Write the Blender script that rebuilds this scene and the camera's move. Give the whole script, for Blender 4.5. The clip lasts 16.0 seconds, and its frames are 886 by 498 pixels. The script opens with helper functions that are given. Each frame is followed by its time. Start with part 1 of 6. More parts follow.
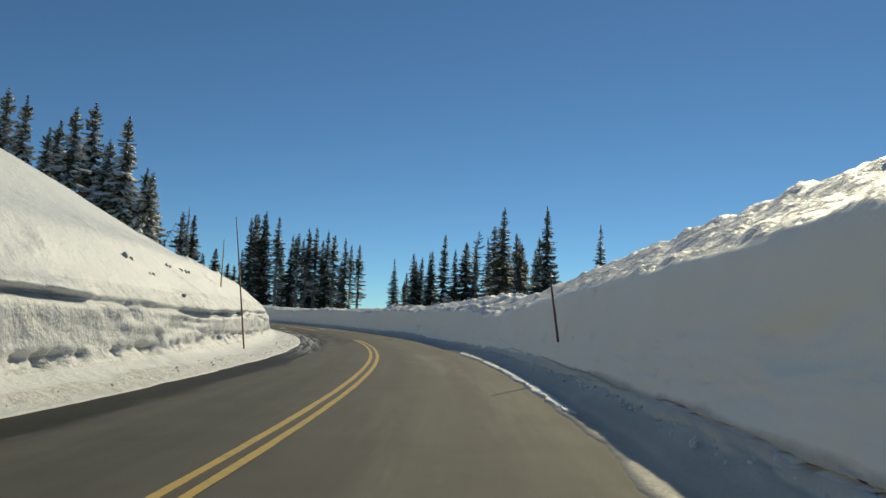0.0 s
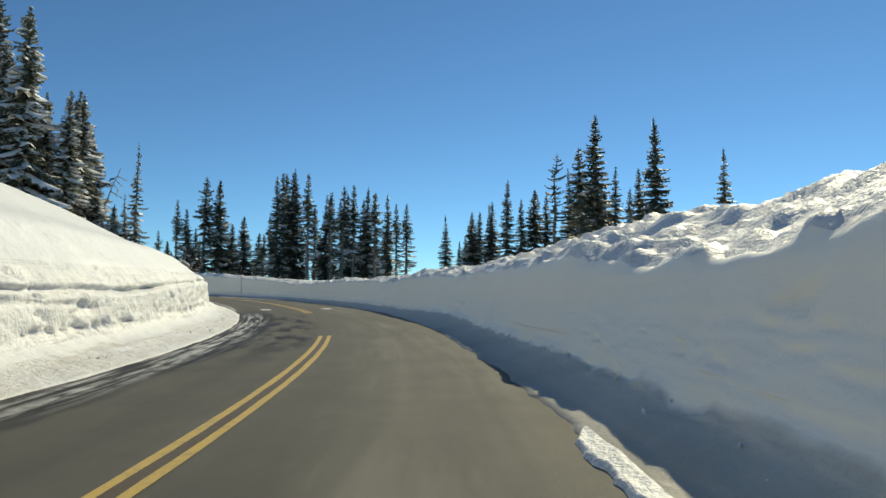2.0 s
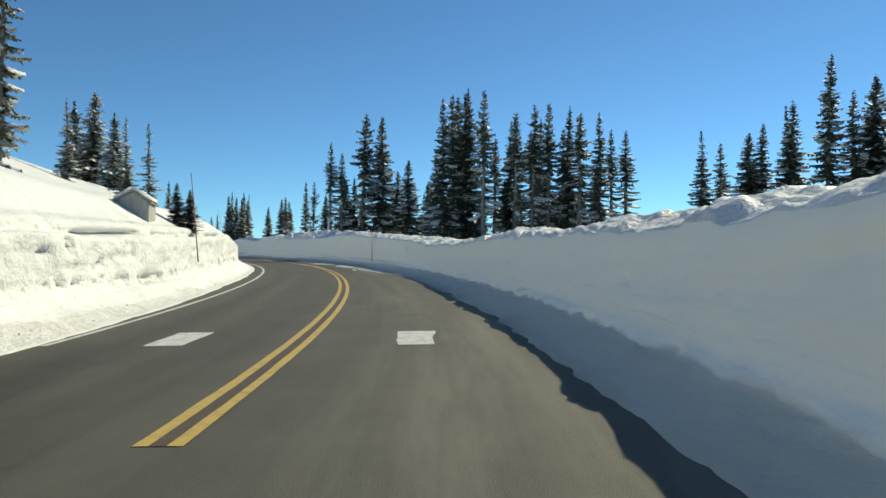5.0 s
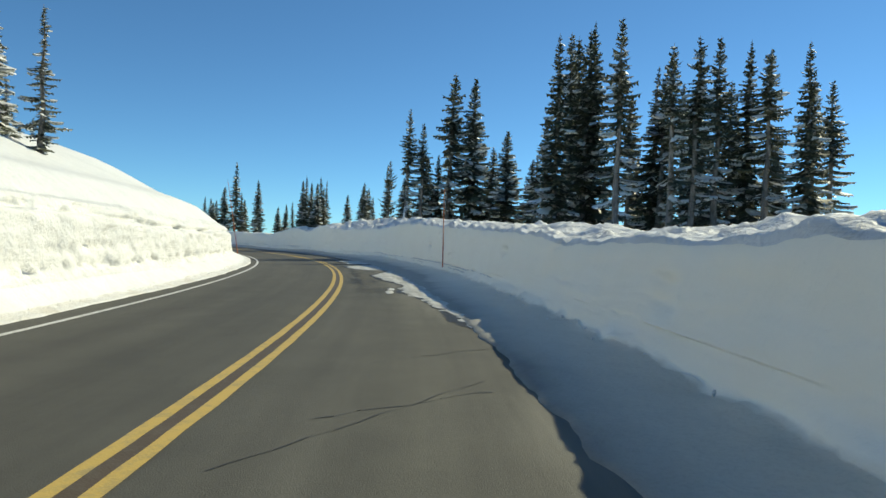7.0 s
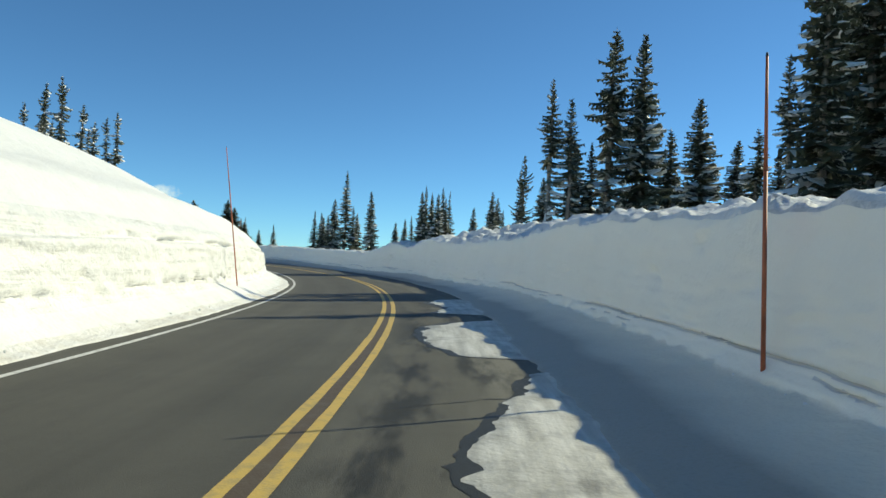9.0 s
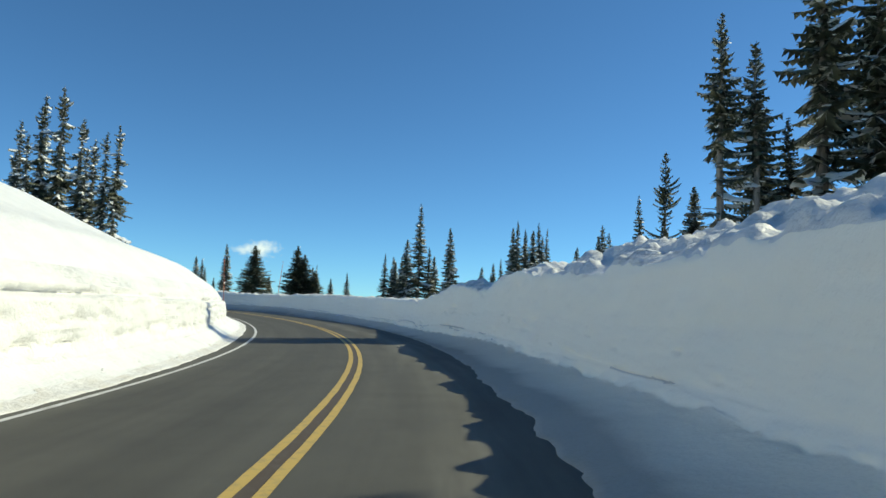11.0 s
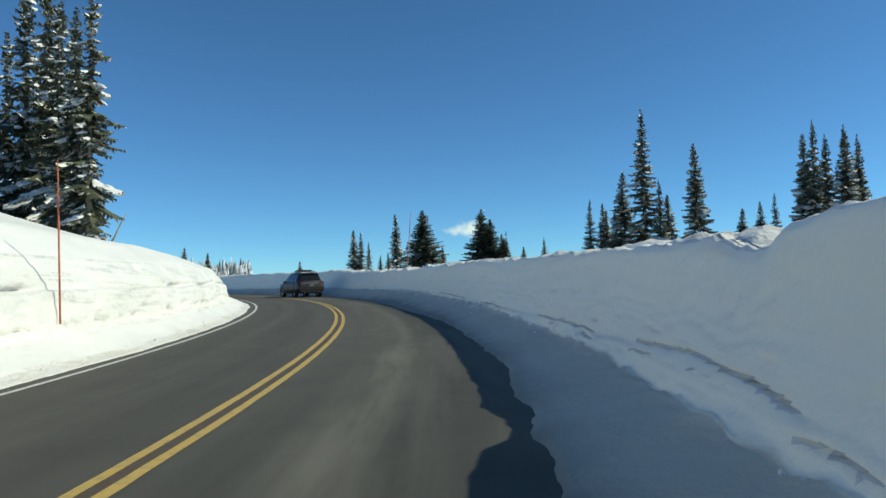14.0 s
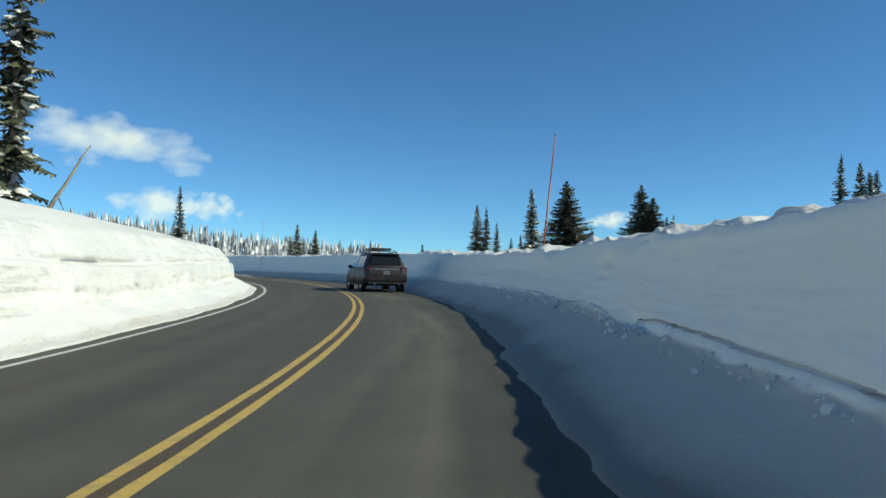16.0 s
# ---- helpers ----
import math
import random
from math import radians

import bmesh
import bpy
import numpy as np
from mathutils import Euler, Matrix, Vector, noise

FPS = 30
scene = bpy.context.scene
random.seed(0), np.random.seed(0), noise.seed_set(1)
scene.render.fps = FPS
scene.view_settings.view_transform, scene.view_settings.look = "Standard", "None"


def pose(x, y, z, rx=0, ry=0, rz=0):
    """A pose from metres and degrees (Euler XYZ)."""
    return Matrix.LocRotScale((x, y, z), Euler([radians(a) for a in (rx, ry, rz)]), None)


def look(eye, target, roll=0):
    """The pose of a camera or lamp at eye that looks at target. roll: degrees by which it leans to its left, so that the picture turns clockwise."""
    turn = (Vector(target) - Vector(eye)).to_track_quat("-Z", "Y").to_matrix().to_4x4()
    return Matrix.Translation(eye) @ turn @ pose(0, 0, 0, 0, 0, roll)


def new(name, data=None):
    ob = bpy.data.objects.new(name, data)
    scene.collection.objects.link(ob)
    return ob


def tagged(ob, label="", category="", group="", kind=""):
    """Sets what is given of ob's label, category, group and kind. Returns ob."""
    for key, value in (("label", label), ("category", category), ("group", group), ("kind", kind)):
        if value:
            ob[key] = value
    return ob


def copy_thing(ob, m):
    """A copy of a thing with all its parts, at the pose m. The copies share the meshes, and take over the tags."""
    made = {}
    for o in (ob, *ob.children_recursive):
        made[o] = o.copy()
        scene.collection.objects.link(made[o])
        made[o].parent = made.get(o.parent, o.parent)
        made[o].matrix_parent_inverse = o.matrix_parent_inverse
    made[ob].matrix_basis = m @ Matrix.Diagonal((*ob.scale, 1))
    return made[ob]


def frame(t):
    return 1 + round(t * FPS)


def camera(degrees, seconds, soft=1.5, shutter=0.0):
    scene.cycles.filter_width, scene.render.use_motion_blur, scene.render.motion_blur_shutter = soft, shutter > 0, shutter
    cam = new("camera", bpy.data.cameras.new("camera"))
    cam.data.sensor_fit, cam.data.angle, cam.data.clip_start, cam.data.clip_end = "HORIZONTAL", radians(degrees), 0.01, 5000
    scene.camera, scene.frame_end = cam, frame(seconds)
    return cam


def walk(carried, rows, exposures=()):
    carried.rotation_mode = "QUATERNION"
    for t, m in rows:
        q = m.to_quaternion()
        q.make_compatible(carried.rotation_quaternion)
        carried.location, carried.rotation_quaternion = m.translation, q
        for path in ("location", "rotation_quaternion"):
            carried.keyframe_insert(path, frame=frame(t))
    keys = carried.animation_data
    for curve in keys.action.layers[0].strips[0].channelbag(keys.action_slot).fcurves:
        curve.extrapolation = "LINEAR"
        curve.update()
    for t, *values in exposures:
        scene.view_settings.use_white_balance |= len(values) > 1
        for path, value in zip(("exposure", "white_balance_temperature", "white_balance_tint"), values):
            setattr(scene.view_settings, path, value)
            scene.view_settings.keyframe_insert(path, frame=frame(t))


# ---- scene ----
cam = camera(65.74, 16.0)
PATH = [
    (0.0, look((2.252, 0.884, 1.403), (1.548, 10.797, 2.513), 2.26)),
    (0.5, look((2.090, 6.258, 1.440), (1.050, 16.172, 2.231), 2.17)),
    (1.0, look((1.866, 11.720, 1.476), (0.593, 21.612, 2.214), 1.55)),
    (1.5, look((1.398, 17.173, 1.517), (-0.018, 27.038, 2.334), 1.01)),
    (2.0, look((0.951, 22.438, 1.563), (-0.681, 32.282, 2.223), 0.13)),
    (2.5, look((0.041, 27.541, 1.605), (-2.126, 37.297, 1.976), 0.42)),
    (3.0, look((-0.877, 32.653, 1.654), (-3.758, 42.225, 1.924), 1.46)),
    (3.5, look((-2.301, 37.755, 1.705), (-5.722, 47.149, 1.909), 1.41)),
    (4.0, look((-3.892, 42.784, 1.762), (-7.624, 52.059, 1.947), 1.27)),
    (6.5, look((-15.340, 67.110, 2.123), (-20.654, 75.582, 2.158), 0.80)),
    (7.0, look((-18.283, 71.551, 2.199), (-23.853, 79.856, 2.239), 2.18)),
    (7.5, look((-21.403, 75.822, 2.274), (-27.356, 83.857, 2.280), 2.89)),
    (8.0, look((-24.784, 79.933, 2.350), (-31.068, 87.712, 2.238), 2.33)),
    (8.5, look((-28.164, 84.048, 2.423), (-34.800, 91.528, 2.311), 2.65)),
    (9.0, look((-31.687, 88.031, 2.490), (-38.734, 95.121, 2.743), 2.35)),
    (11.5, look((-51.106, 106.685, 2.776), (-59.183, 112.484, 3.843), 1.82)),
    (12.0, look((-55.327, 110.057, 2.828), (-63.607, 115.546, 3.976), 0.96)),
    (12.5, look((-59.708, 113.016, 2.870), (-68.314, 117.970, 4.051), 0.67)),
    (13.0, look((-64.221, 115.798, 2.914), (-73.201, 120.086, 3.904), 0.39)),
    (13.5, look((-68.900, 118.321, 2.962), (-78.118, 122.129, 3.689), -0.30)),
    (14.0, look((-73.635, 120.643, 3.016), (-83.034, 124.012, 3.560), -1.18)),
    (14.5, look((-78.522, 122.719, 3.075), (-88.083, 125.630, 3.407), -0.90)),
    (15.0, look((-83.576, 124.349, 3.136), (-93.264, 126.794, 3.528), 0.87)),
    (15.5, look((-88.774, 125.668, 3.200), (-98.574, 127.610, 3.643), 1.32)),
    (16.0, look((-94.063, 126.806, 3.271), (-103.953, 128.238, 3.652), 1.34)),
]
EXPOSURE = [(0.0, -0.12, 9300, -3), (0.5, 0.22, 9300, -3), (1.0, 0.30, 9300, -3), (2.0, 0.34, 9100, -4), (3.5, 0.47, 9000, -5), (9.0, 0.60, 8300, -8),
            (11.5, 0.57, 7900, -8), (12.5, 0.34, 7700, -8), (14.0, 0.44, 7800, -8), (16.0, 0.46, 7800, -8)]
walk(cam, PATH, EXPOSURE)


# ---- world, sun, exposure ----
SUN_AZ, SUN_EL = radians(21.0), radians(35.0)
SUN_DIR = Vector((math.sin(SUN_AZ) * math.cos(SUN_EL), math.cos(SUN_AZ) * math.cos(SUN_EL), math.sin(SUN_EL)))
world = bpy.data.worlds.new("sky")
scene.world = world
world.use_nodes = True
wn, wl = world.node_tree.nodes, world.node_tree.links
sky = wn.new("ShaderNodeTexSky")
sky.sky_type, sky.sun_disc = "NISHITA", False
sky.sun_elevation, sky.sun_rotation = SUN_EL, SUN_AZ
sky.altitude, sky.air_density, sky.dust_density, sky.ozone_density = 2500.0, 0.9, 0.05, 4.0
tint = wn.new("ShaderNodeMix")
tint.data_type, tint.blend_type = "RGBA", "MULTIPLY"
tint.inputs["Factor"].default_value, tint.inputs["B"].default_value = 1.0, (0.56, 0.935, 1.30, 1)
wl.new(sky.outputs["Color"], tint.inputs["A"])
wl.new(tint.outputs["Result"], wn["Background"].inputs["Color"])
wn["Background"].inputs["Strength"].default_value = 0.087
sun_data = bpy.data.lights.new("sun", "SUN")
sun_data.energy, sun_data.angle, sun_data.color = 3.15, radians(0.53), (1.0, 0.963, 0.905)
sun = new("sun", sun_data)
sun.matrix_world = look(SUN_DIR * 300, (0, 0, 0))


# ---- materials ----
def material(name, rough=0.6, metal=0.0, color=(0.5, 0.5, 0.5)):
    m = bpy.data.materials.new(name)
    m.use_nodes = True
    b = m.node_tree.nodes["Principled BSDF"]
    b.inputs["Roughness"].default_value, b.inputs["Metallic"].default_value = rough, metal
    b.inputs["Base Color"].default_value = (*color, 1)
    return m


def noise_tex(m, scale, detail=4.0, rough=0.55, coord="Object", stretch=None):
    n, l = m.node_tree.nodes, m.node_tree.links
    tc, tx = n.new("ShaderNodeTexCoord"), n.new("ShaderNodeTexNoise")
    tx.inputs["Scale"].default_value, tx.inputs["Detail"].default_value, tx.inputs["Roughness"].default_value = scale, detail, rough
    if stretch:
        mp = n.new("ShaderNodeMapping")
        mp.inputs["Scale"].default_value = stretch
        l.new(tc.outputs[coord], mp.inputs["Vector"])
        l.new(mp.outputs["Vector"], tx.inputs["Vector"])
    else:
        l.new(tc.outputs[coord], tx.inputs["Vector"])
    return tx.outputs["Fac"]


def ramp(m, fac, stops):
    r = m.node_tree.nodes.new("ShaderNodeValToRGB")
    e = r.color_ramp.elements
    while len(e) < len(stops):
        e.new(0.5)
    for i, (p, c) in enumerate(stops):
        e[i].position, e[i].color = p, (*c, 1) if len(c) == 3 else c
    m.node_tree.links.new(fac, r.inputs["Fac"])
    return r.outputs["Color"]


def mix(m, fac, a, b, how="MIX"):
    x = m.node_tree.nodes.new("ShaderNodeMix")
    x.data_type, x.blend_type = "RGBA", how
    for socket, v in ((x.inputs["Factor"], fac), (x.inputs["A"], a), (x.inputs["B"], b)):
        if isinstance(v, (int, float)):
            socket.default_value = v
        elif isinstance(v, tuple):
            socket.default_value = (*v, 1)
        else:
            m.node_tree.links.new(v, socket)
    return x.outputs["Result"]


def set_in(m, socket, value):
    m.node_tree.links.new(value, m.node_tree.nodes["Principled BSDF"].inputs[socket])


def bump(m, facs):
    """facs: pairs of a height and its distance in metres, coarse first."""
    n, l = m.node_tree.nodes, m.node_tree.links
    last = None
    for fac, dist in facs:
        b = n.new("ShaderNodeBump")
        b.inputs["Distance"].default_value, b.inputs["Strength"].default_value = dist, 1.0
        l.new(fac, b.inputs["Height"])
        if last:
            l.new(last, b.inputs["Normal"])
        last = b.outputs["Normal"]
    set_in(m, "Normal", last)


def make_snow(name, base=(0.787, 0.79, 0.78), low=(0.727, 0.735, 0.73), fine=0.012, coarse=0.06):
    m = material(name, 0.55)
    big, small = noise_tex(m, 0.8, 5), noise_tex(m, 14.0, 4)
    set_in(m, "Base Color", ramp(m, big, [(0.3, low), (0.6, base)]))
    bump(m, [(noise_tex(m, 2.2, 6, 0.6), coarse), (small, fine)])
    return m


snow = make_snow("snow")


def make_chunky():
    """Cut old snow: mottled, with thin broken grey layers lying flat."""
    m = make_snow("chunky snow", (0.767, 0.77, 0.757), (0.667, 0.675, 0.668), 0.02, 0.12)
    base = m.node_tree.nodes["Principled BSDF"].inputs["Base Color"].links[0].from_socket
    layer = noise_tex(m, 1.0, 5, 0.6, "Object", (0.22, 0.22, 5.0))
    where = noise_tex(m, 0.5, 4, 0.6)
    a = ramp(m, layer, [(0.50, (0, 0, 0)), (0.56, (1, 1, 1)), (0.62, (0, 0, 0))])
    c = ramp(m, where, [(0.42, (0, 0, 0)), (0.58, (1, 1, 1))])
    grain = ramp(m, noise_tex(m, 6.0, 4, 0.7), [(0.4, (0.1, 0.1, 0.1)), (0.55, (1, 1, 1))])
    set_in(m, "Base Color", mix(m, mix(m, 1.0, mix(m, 1.0, a, c, "MULTIPLY"), grain, "MULTIPLY"), base, (0.52, 0.525, 0.515)))
    return m


snow_rough = make_chunky()


def make_dirty():
    m = material("dirty slush", 0.5)
    patch = noise_tex(m, 1.3, 6, 0.65)
    grit = noise_tex(m, 30.0, 3)
    c = ramp(m, patch, [(0.34, (0.68, 0.645, 0.58)), (0.48, (0.75, 0.735, 0.695)), (0.62, (0.79, 0.785, 0.77))])
    g = ramp(m, grit, [(0.34, (0.45, 0.42, 0.38)), (0.46, (1, 1, 1))])
    set_in(m, "Base Color", mix(m, 0.3, c, g, "MULTIPLY"))
    bump(m, [(noise_tex(m, 4.0, 6, 0.65), 0.10), (grit, 0.01)])
    return m


dirty_snow = make_dirty()


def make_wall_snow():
    """Snow of the shaded wall and the packed slush apron before it, with the apron's shade painted in beside its dirt
    (UV: way along, and how far before or above the crease).
    """
    # base lighter and warmer than the sunlit snow, to offset the dim blue shade
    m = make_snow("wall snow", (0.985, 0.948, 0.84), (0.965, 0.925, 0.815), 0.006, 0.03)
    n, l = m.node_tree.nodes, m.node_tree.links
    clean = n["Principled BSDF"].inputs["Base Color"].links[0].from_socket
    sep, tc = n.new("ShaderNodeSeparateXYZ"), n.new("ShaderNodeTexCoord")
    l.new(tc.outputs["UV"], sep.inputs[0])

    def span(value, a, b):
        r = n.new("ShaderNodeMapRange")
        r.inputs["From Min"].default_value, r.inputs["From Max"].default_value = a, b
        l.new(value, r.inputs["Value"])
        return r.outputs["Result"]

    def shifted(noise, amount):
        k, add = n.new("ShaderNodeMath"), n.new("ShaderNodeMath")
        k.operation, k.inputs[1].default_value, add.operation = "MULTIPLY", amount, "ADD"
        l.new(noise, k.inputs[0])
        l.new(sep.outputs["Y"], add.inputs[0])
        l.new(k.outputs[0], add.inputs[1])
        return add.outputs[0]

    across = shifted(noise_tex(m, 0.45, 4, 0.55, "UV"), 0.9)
    # apron colours: slush dirt plus painted shade, darkest by the road
    slush_shade = ramp(m, span(across, -0.95, 0.45), [(0.0, (0.20, 0.186, 0.155)), (0.16, (0.38, 0.354, 0.296)), (0.40, (0.53, 0.494, 0.413)), (0.85, (0.62, 0.578, 0.485)), (1.0, (0.68, 0.634, 0.535))])
    dirt_shade = ramp(m, span(across, -0.95, 0.45), [(0.0, (0.15, 0.14, 0.117)), (0.35, (0.27, 0.252, 0.21)), (0.75, (0.47, 0.44, 0.37)), (1.0, (0.62, 0.58, 0.49))])
    pale_shade = ramp(m, span(across, -0.95, 0.45), [(0.0, (0.36, 0.337, 0.285)), (0.2, (0.60, 0.562, 0.475)), (0.6, (0.80, 0.752, 0.64)), (1.0, (0.88, 0.83, 0.71))])
    grey = mix(m, span(sep.outputs["X"], 34.0, 60.0), dirt_shade, slush_shade)
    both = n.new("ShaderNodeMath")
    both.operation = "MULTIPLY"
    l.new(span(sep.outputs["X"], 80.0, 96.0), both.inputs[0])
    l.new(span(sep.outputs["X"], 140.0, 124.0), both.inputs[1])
    grey = mix(m, both.outputs[0], grey, pale_shade)
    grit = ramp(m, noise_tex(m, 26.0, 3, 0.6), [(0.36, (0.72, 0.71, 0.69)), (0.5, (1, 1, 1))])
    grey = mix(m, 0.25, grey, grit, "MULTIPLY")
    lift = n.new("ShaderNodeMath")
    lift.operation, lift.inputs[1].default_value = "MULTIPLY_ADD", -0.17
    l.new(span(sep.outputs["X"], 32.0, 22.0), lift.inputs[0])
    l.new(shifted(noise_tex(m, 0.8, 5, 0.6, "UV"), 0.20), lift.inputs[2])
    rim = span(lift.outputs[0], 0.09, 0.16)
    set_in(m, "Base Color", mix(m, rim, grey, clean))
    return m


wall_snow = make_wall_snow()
# darker snow colour that paints the shade inside the clefts
cleft_shade = make_snow("snow with cleft shade", (0.73, 0.727, 0.71), (0.58, 0.578, 0.565), 0.01, 0.05)


def make_asphalt(name, dark=1.0, rough=0.82):
    m = material(name, rough)
    spots = noise_tex(m, 0.9, 5, 0.6, "UV")
    grain = noise_tex(m, 90.0, 2, 0.6, "UV")
    lanes = noise_tex(m, 1.0, 4, 0.6, "UV", (0.05, 1.7, 1))
    c = ramp(m, lanes, [(0.3, (0.072 * dark, 0.0695 * dark, 0.0595 * dark)), (0.7, (0.106 * dark, 0.1025 * dark, 0.0875 * dark))])
    c = mix(m, 0.5, c, ramp(m, spots, [(0.35, (0.72, 0.72, 0.72)), (0.6, (1.08, 1.07, 1.05))]), "MULTIPLY")
    c = mix(m, 0.5, c, ramp(m, grain, [(0.3, (0.6, 0.6, 0.6)), (0.7, (1.35, 1.35, 1.33))]), "MULTIPLY")
    set_in(m, "Base Color", c)
    bump(m, [(spots, 0.012), (grain, 0.004)])
    return m


def make_road():
    """Asphalt with polished wheel tracks, dusty strips between them, damp smears, a film of slush by the inner bank and
    painted shade by the outer wall (UV: way along, offset).
    """
    m = make_asphalt("asphalt")
    n, l = m.node_tree.nodes, m.node_tree.links
    base = n["Principled BSDF"].inputs["Base Color"].links[0].from_socket
    sep, tc = n.new("ShaderNodeSeparateXYZ"), n.new("ShaderNodeTexCoord")
    l.new(tc.outputs["UV"], sep.inputs[0])

    def sums(a, b, how="ADD"):
        k = n.new("ShaderNodeMath")
        k.operation = how
        for socket, v in zip(k.inputs, (a, b)):
            if isinstance(v, (int, float)):
                socket.default_value = v
            else:
                l.new(v, socket)
        return k.outputs[0]

    def span(value, a, b):
        r = n.new("ShaderNodeMapRange")
        r.inputs["From Min"].default_value, r.inputs["From Max"].default_value = a, b
        l.new(value, r.inputs["Value"])
        return r.outputs["Result"]

    wander = sums(noise_tex(m, 0.12, 3, 0.5, "UV"), 0.5, "SUBTRACT")
    across = sums(sep.outputs["Y"], sums(wander, 0.5, "MULTIPLY"))
    tone = [(-4.0, 0.95), (-3.1, 0.86), (-2.6, 0.74), (-2.0, 0.88), (-1.2, 0.74), (-0.5, 0.84), (0.4, 0.90), (0.95, 0.84), (1.75, 1.14), (2.5, 0.96), (3.2, 1.18), (4.0, 1.0)]
    worn = ramp(m, span(across, -4.0, 4.0), [((a + 4) / 8, (v, v * 0.995, v * (0.985 if v < 1 else 0.96))) for a, v in tone])
    c = mix(m, 1.0, base, worn, "MULTIPLY")
    dust = ramp(m, noise_tex(m, 1.0, 5, 0.6, "UV", (0.09, 0.8, 1)), [(0.50, (0, 0, 0)), (0.68, (1, 1, 1))])
    c = mix(m, sums(dust, span(across, 0.6, 1.6), "MULTIPLY"), c, (0.160, 0.154, 0.130))
    # damp smears by the first bend
    s = sep.outputs["X"]
    where = sums(span(s, 33, 41), span(s, 60, 52), "MULTIPLY")
    smear = span(noise_tex(m, 1.0, 6, 0.62, "UV", (0.33, 1.25, 1)), 0.47, 0.55)
    band = sums(span(across, -3.0, -2.2), span(across, -0.1, -0.6), "MULTIPLY")
    damp = sums(sums(where, smear, "MULTIPLY"), band, "MULTIPLY")
    # thaw water drawn out beside the packed snow
    thaw = sums(sums(span(s, 88, 97), span(s, 121, 112), "MULTIPLY"), sums(span(across, 0.1, 0.6), span(across, 3.0, 2.4), "MULTIPLY"), "MULTIPLY")
    damp = sums(damp, sums(sums(thaw, smear, "MULTIPLY"), 0.8, "MULTIPLY"), "MAXIMUM")
    # the wet strip along the inner bank
    ragged = sums(across, sums(sums(noise_tex(m, 1.0, 6, 0.66, "UV", (0.35, 1.6, 1)), 0.5, "SUBTRACT"), 1.5, "MULTIPLY"))
    wide = span(s, 14, 40)
    lip = sums(-2.7, sums(wide, 0.8, "MULTIPLY"))
    strip_on = sums(span(sums(ragged, lip, "SUBTRACT"), 0.12, -0.2), span(s, 64, 56), "MULTIPLY")
    # painted shade: deepens the wall's shadow on the asphalt at its foot
    wall_shade = sums(span(across, 1.75, 2.05), sums(span(s, 112, 124), 0.4, "MULTIPLY"), "MULTIPLY")
    # real wet ground and the painted shade strip, darkened by one mask
    wet = sums(sums(damp, strip_on, "MAXIMUM"), wall_shade, "MAXIMUM")
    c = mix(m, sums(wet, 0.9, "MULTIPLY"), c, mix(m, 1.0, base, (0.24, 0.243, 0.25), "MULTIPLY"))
    film = sums(span(noise_tex(m, 1.0, 5, 0.65, "UV", (0.22, 4.6, 1)), 0.44, 0.56), span(noise_tex(m, 2.2, 5, 0.7, "UV", (0.5, 1.5, 1)), 0.36, 0.56), "MULTIPLY")
    lies = sums(sums(span(s, 24, 34), span(s, 60, 54), "MULTIPLY"), sums(span(across, -3.4, -3.1), span(across, -2.1, -2.6), "MULTIPLY"), "MULTIPLY")
    c = mix(m, sums(film, lies, "MULTIPLY"), c, (0.58, 0.58, 0.56))
    set_in(m, "Base Color", c)
    shine = n.new("ShaderNodeMapRange")
    shine.inputs["To Min"].default_value, shine.inputs["To Max"].default_value = 0.82, 0.62
    l.new(wet, shine.inputs["Value"])
    set_in(m, "Roughness", shine.outputs["Result"])
    sheen = n.new("ShaderNodeMapRange")
    sheen.inputs["To Min"].default_value, sheen.inputs["To Max"].default_value = 0.5, 0.15
    l.new(wet, sheen.inputs["Value"])
    set_in(m, "Specular IOR Level", sheen.outputs["Result"])
    return m


asphalt = make_road()
wet_asphalt = make_asphalt("wet asphalt", 0.45, 0.5)
wet_asphalt.node_tree.nodes["Principled BSDF"].inputs["Specular IOR Level"].default_value = 0.2
crack_fill = material("tar", 0.6, 0, (0.018, 0.018, 0.018))


def make_paint(name, color, worn):
    m = material(name, 0.65)
    n = noise_tex(m, 7.0, 6, 0.7)
    set_in(m, "Base Color", mix(m, ramp(m, n, [(0.36, (0, 0, 0)), (0.52, (1, 1, 1))]), worn, color))
    bump(m, [(noise_tex(m, 60.0, 2), 0.003)])
    return m


yellow_paint = make_paint("yellow road paint", (0.54, 0.37, 0.10), (0.38, 0.285, 0.11))
white_paint = make_paint("white road paint", (0.62, 0.62, 0.60), (0.40, 0.40, 0.38))
seam_asphalt = make_paint("brown sealed asphalt between lines", (0.085, 0.06, 0.035), (0.10, 0.08, 0.055))


def make_bark():
    m = material("bark", 0.9)
    n = noise_tex(m, 9.0, 6, 0.6, "Object", (1, 1, 0.2))
    set_in(m, "Base Color", ramp(m, n, [(0.3, (0.10, 0.088, 0.078)), (0.7, (0.36, 0.33, 0.30))]))
    bump(m, [(n, 0.03)])
    return m


bark = make_bark()


def make_grey_wood():
    m = material("weathered grey wood", 0.85)
    n = noise_tex(m, 8.0, 6, 0.6, "Object", (1, 1, 0.15))
    set_in(m, "Base Color", ramp(m, n, [(0.3, (0.12, 0.11, 0.10)), (0.7, (0.36, 0.34, 0.31))]))
    bump(m, [(n, 0.02)])
    return m


grey_wood = make_grey_wood()


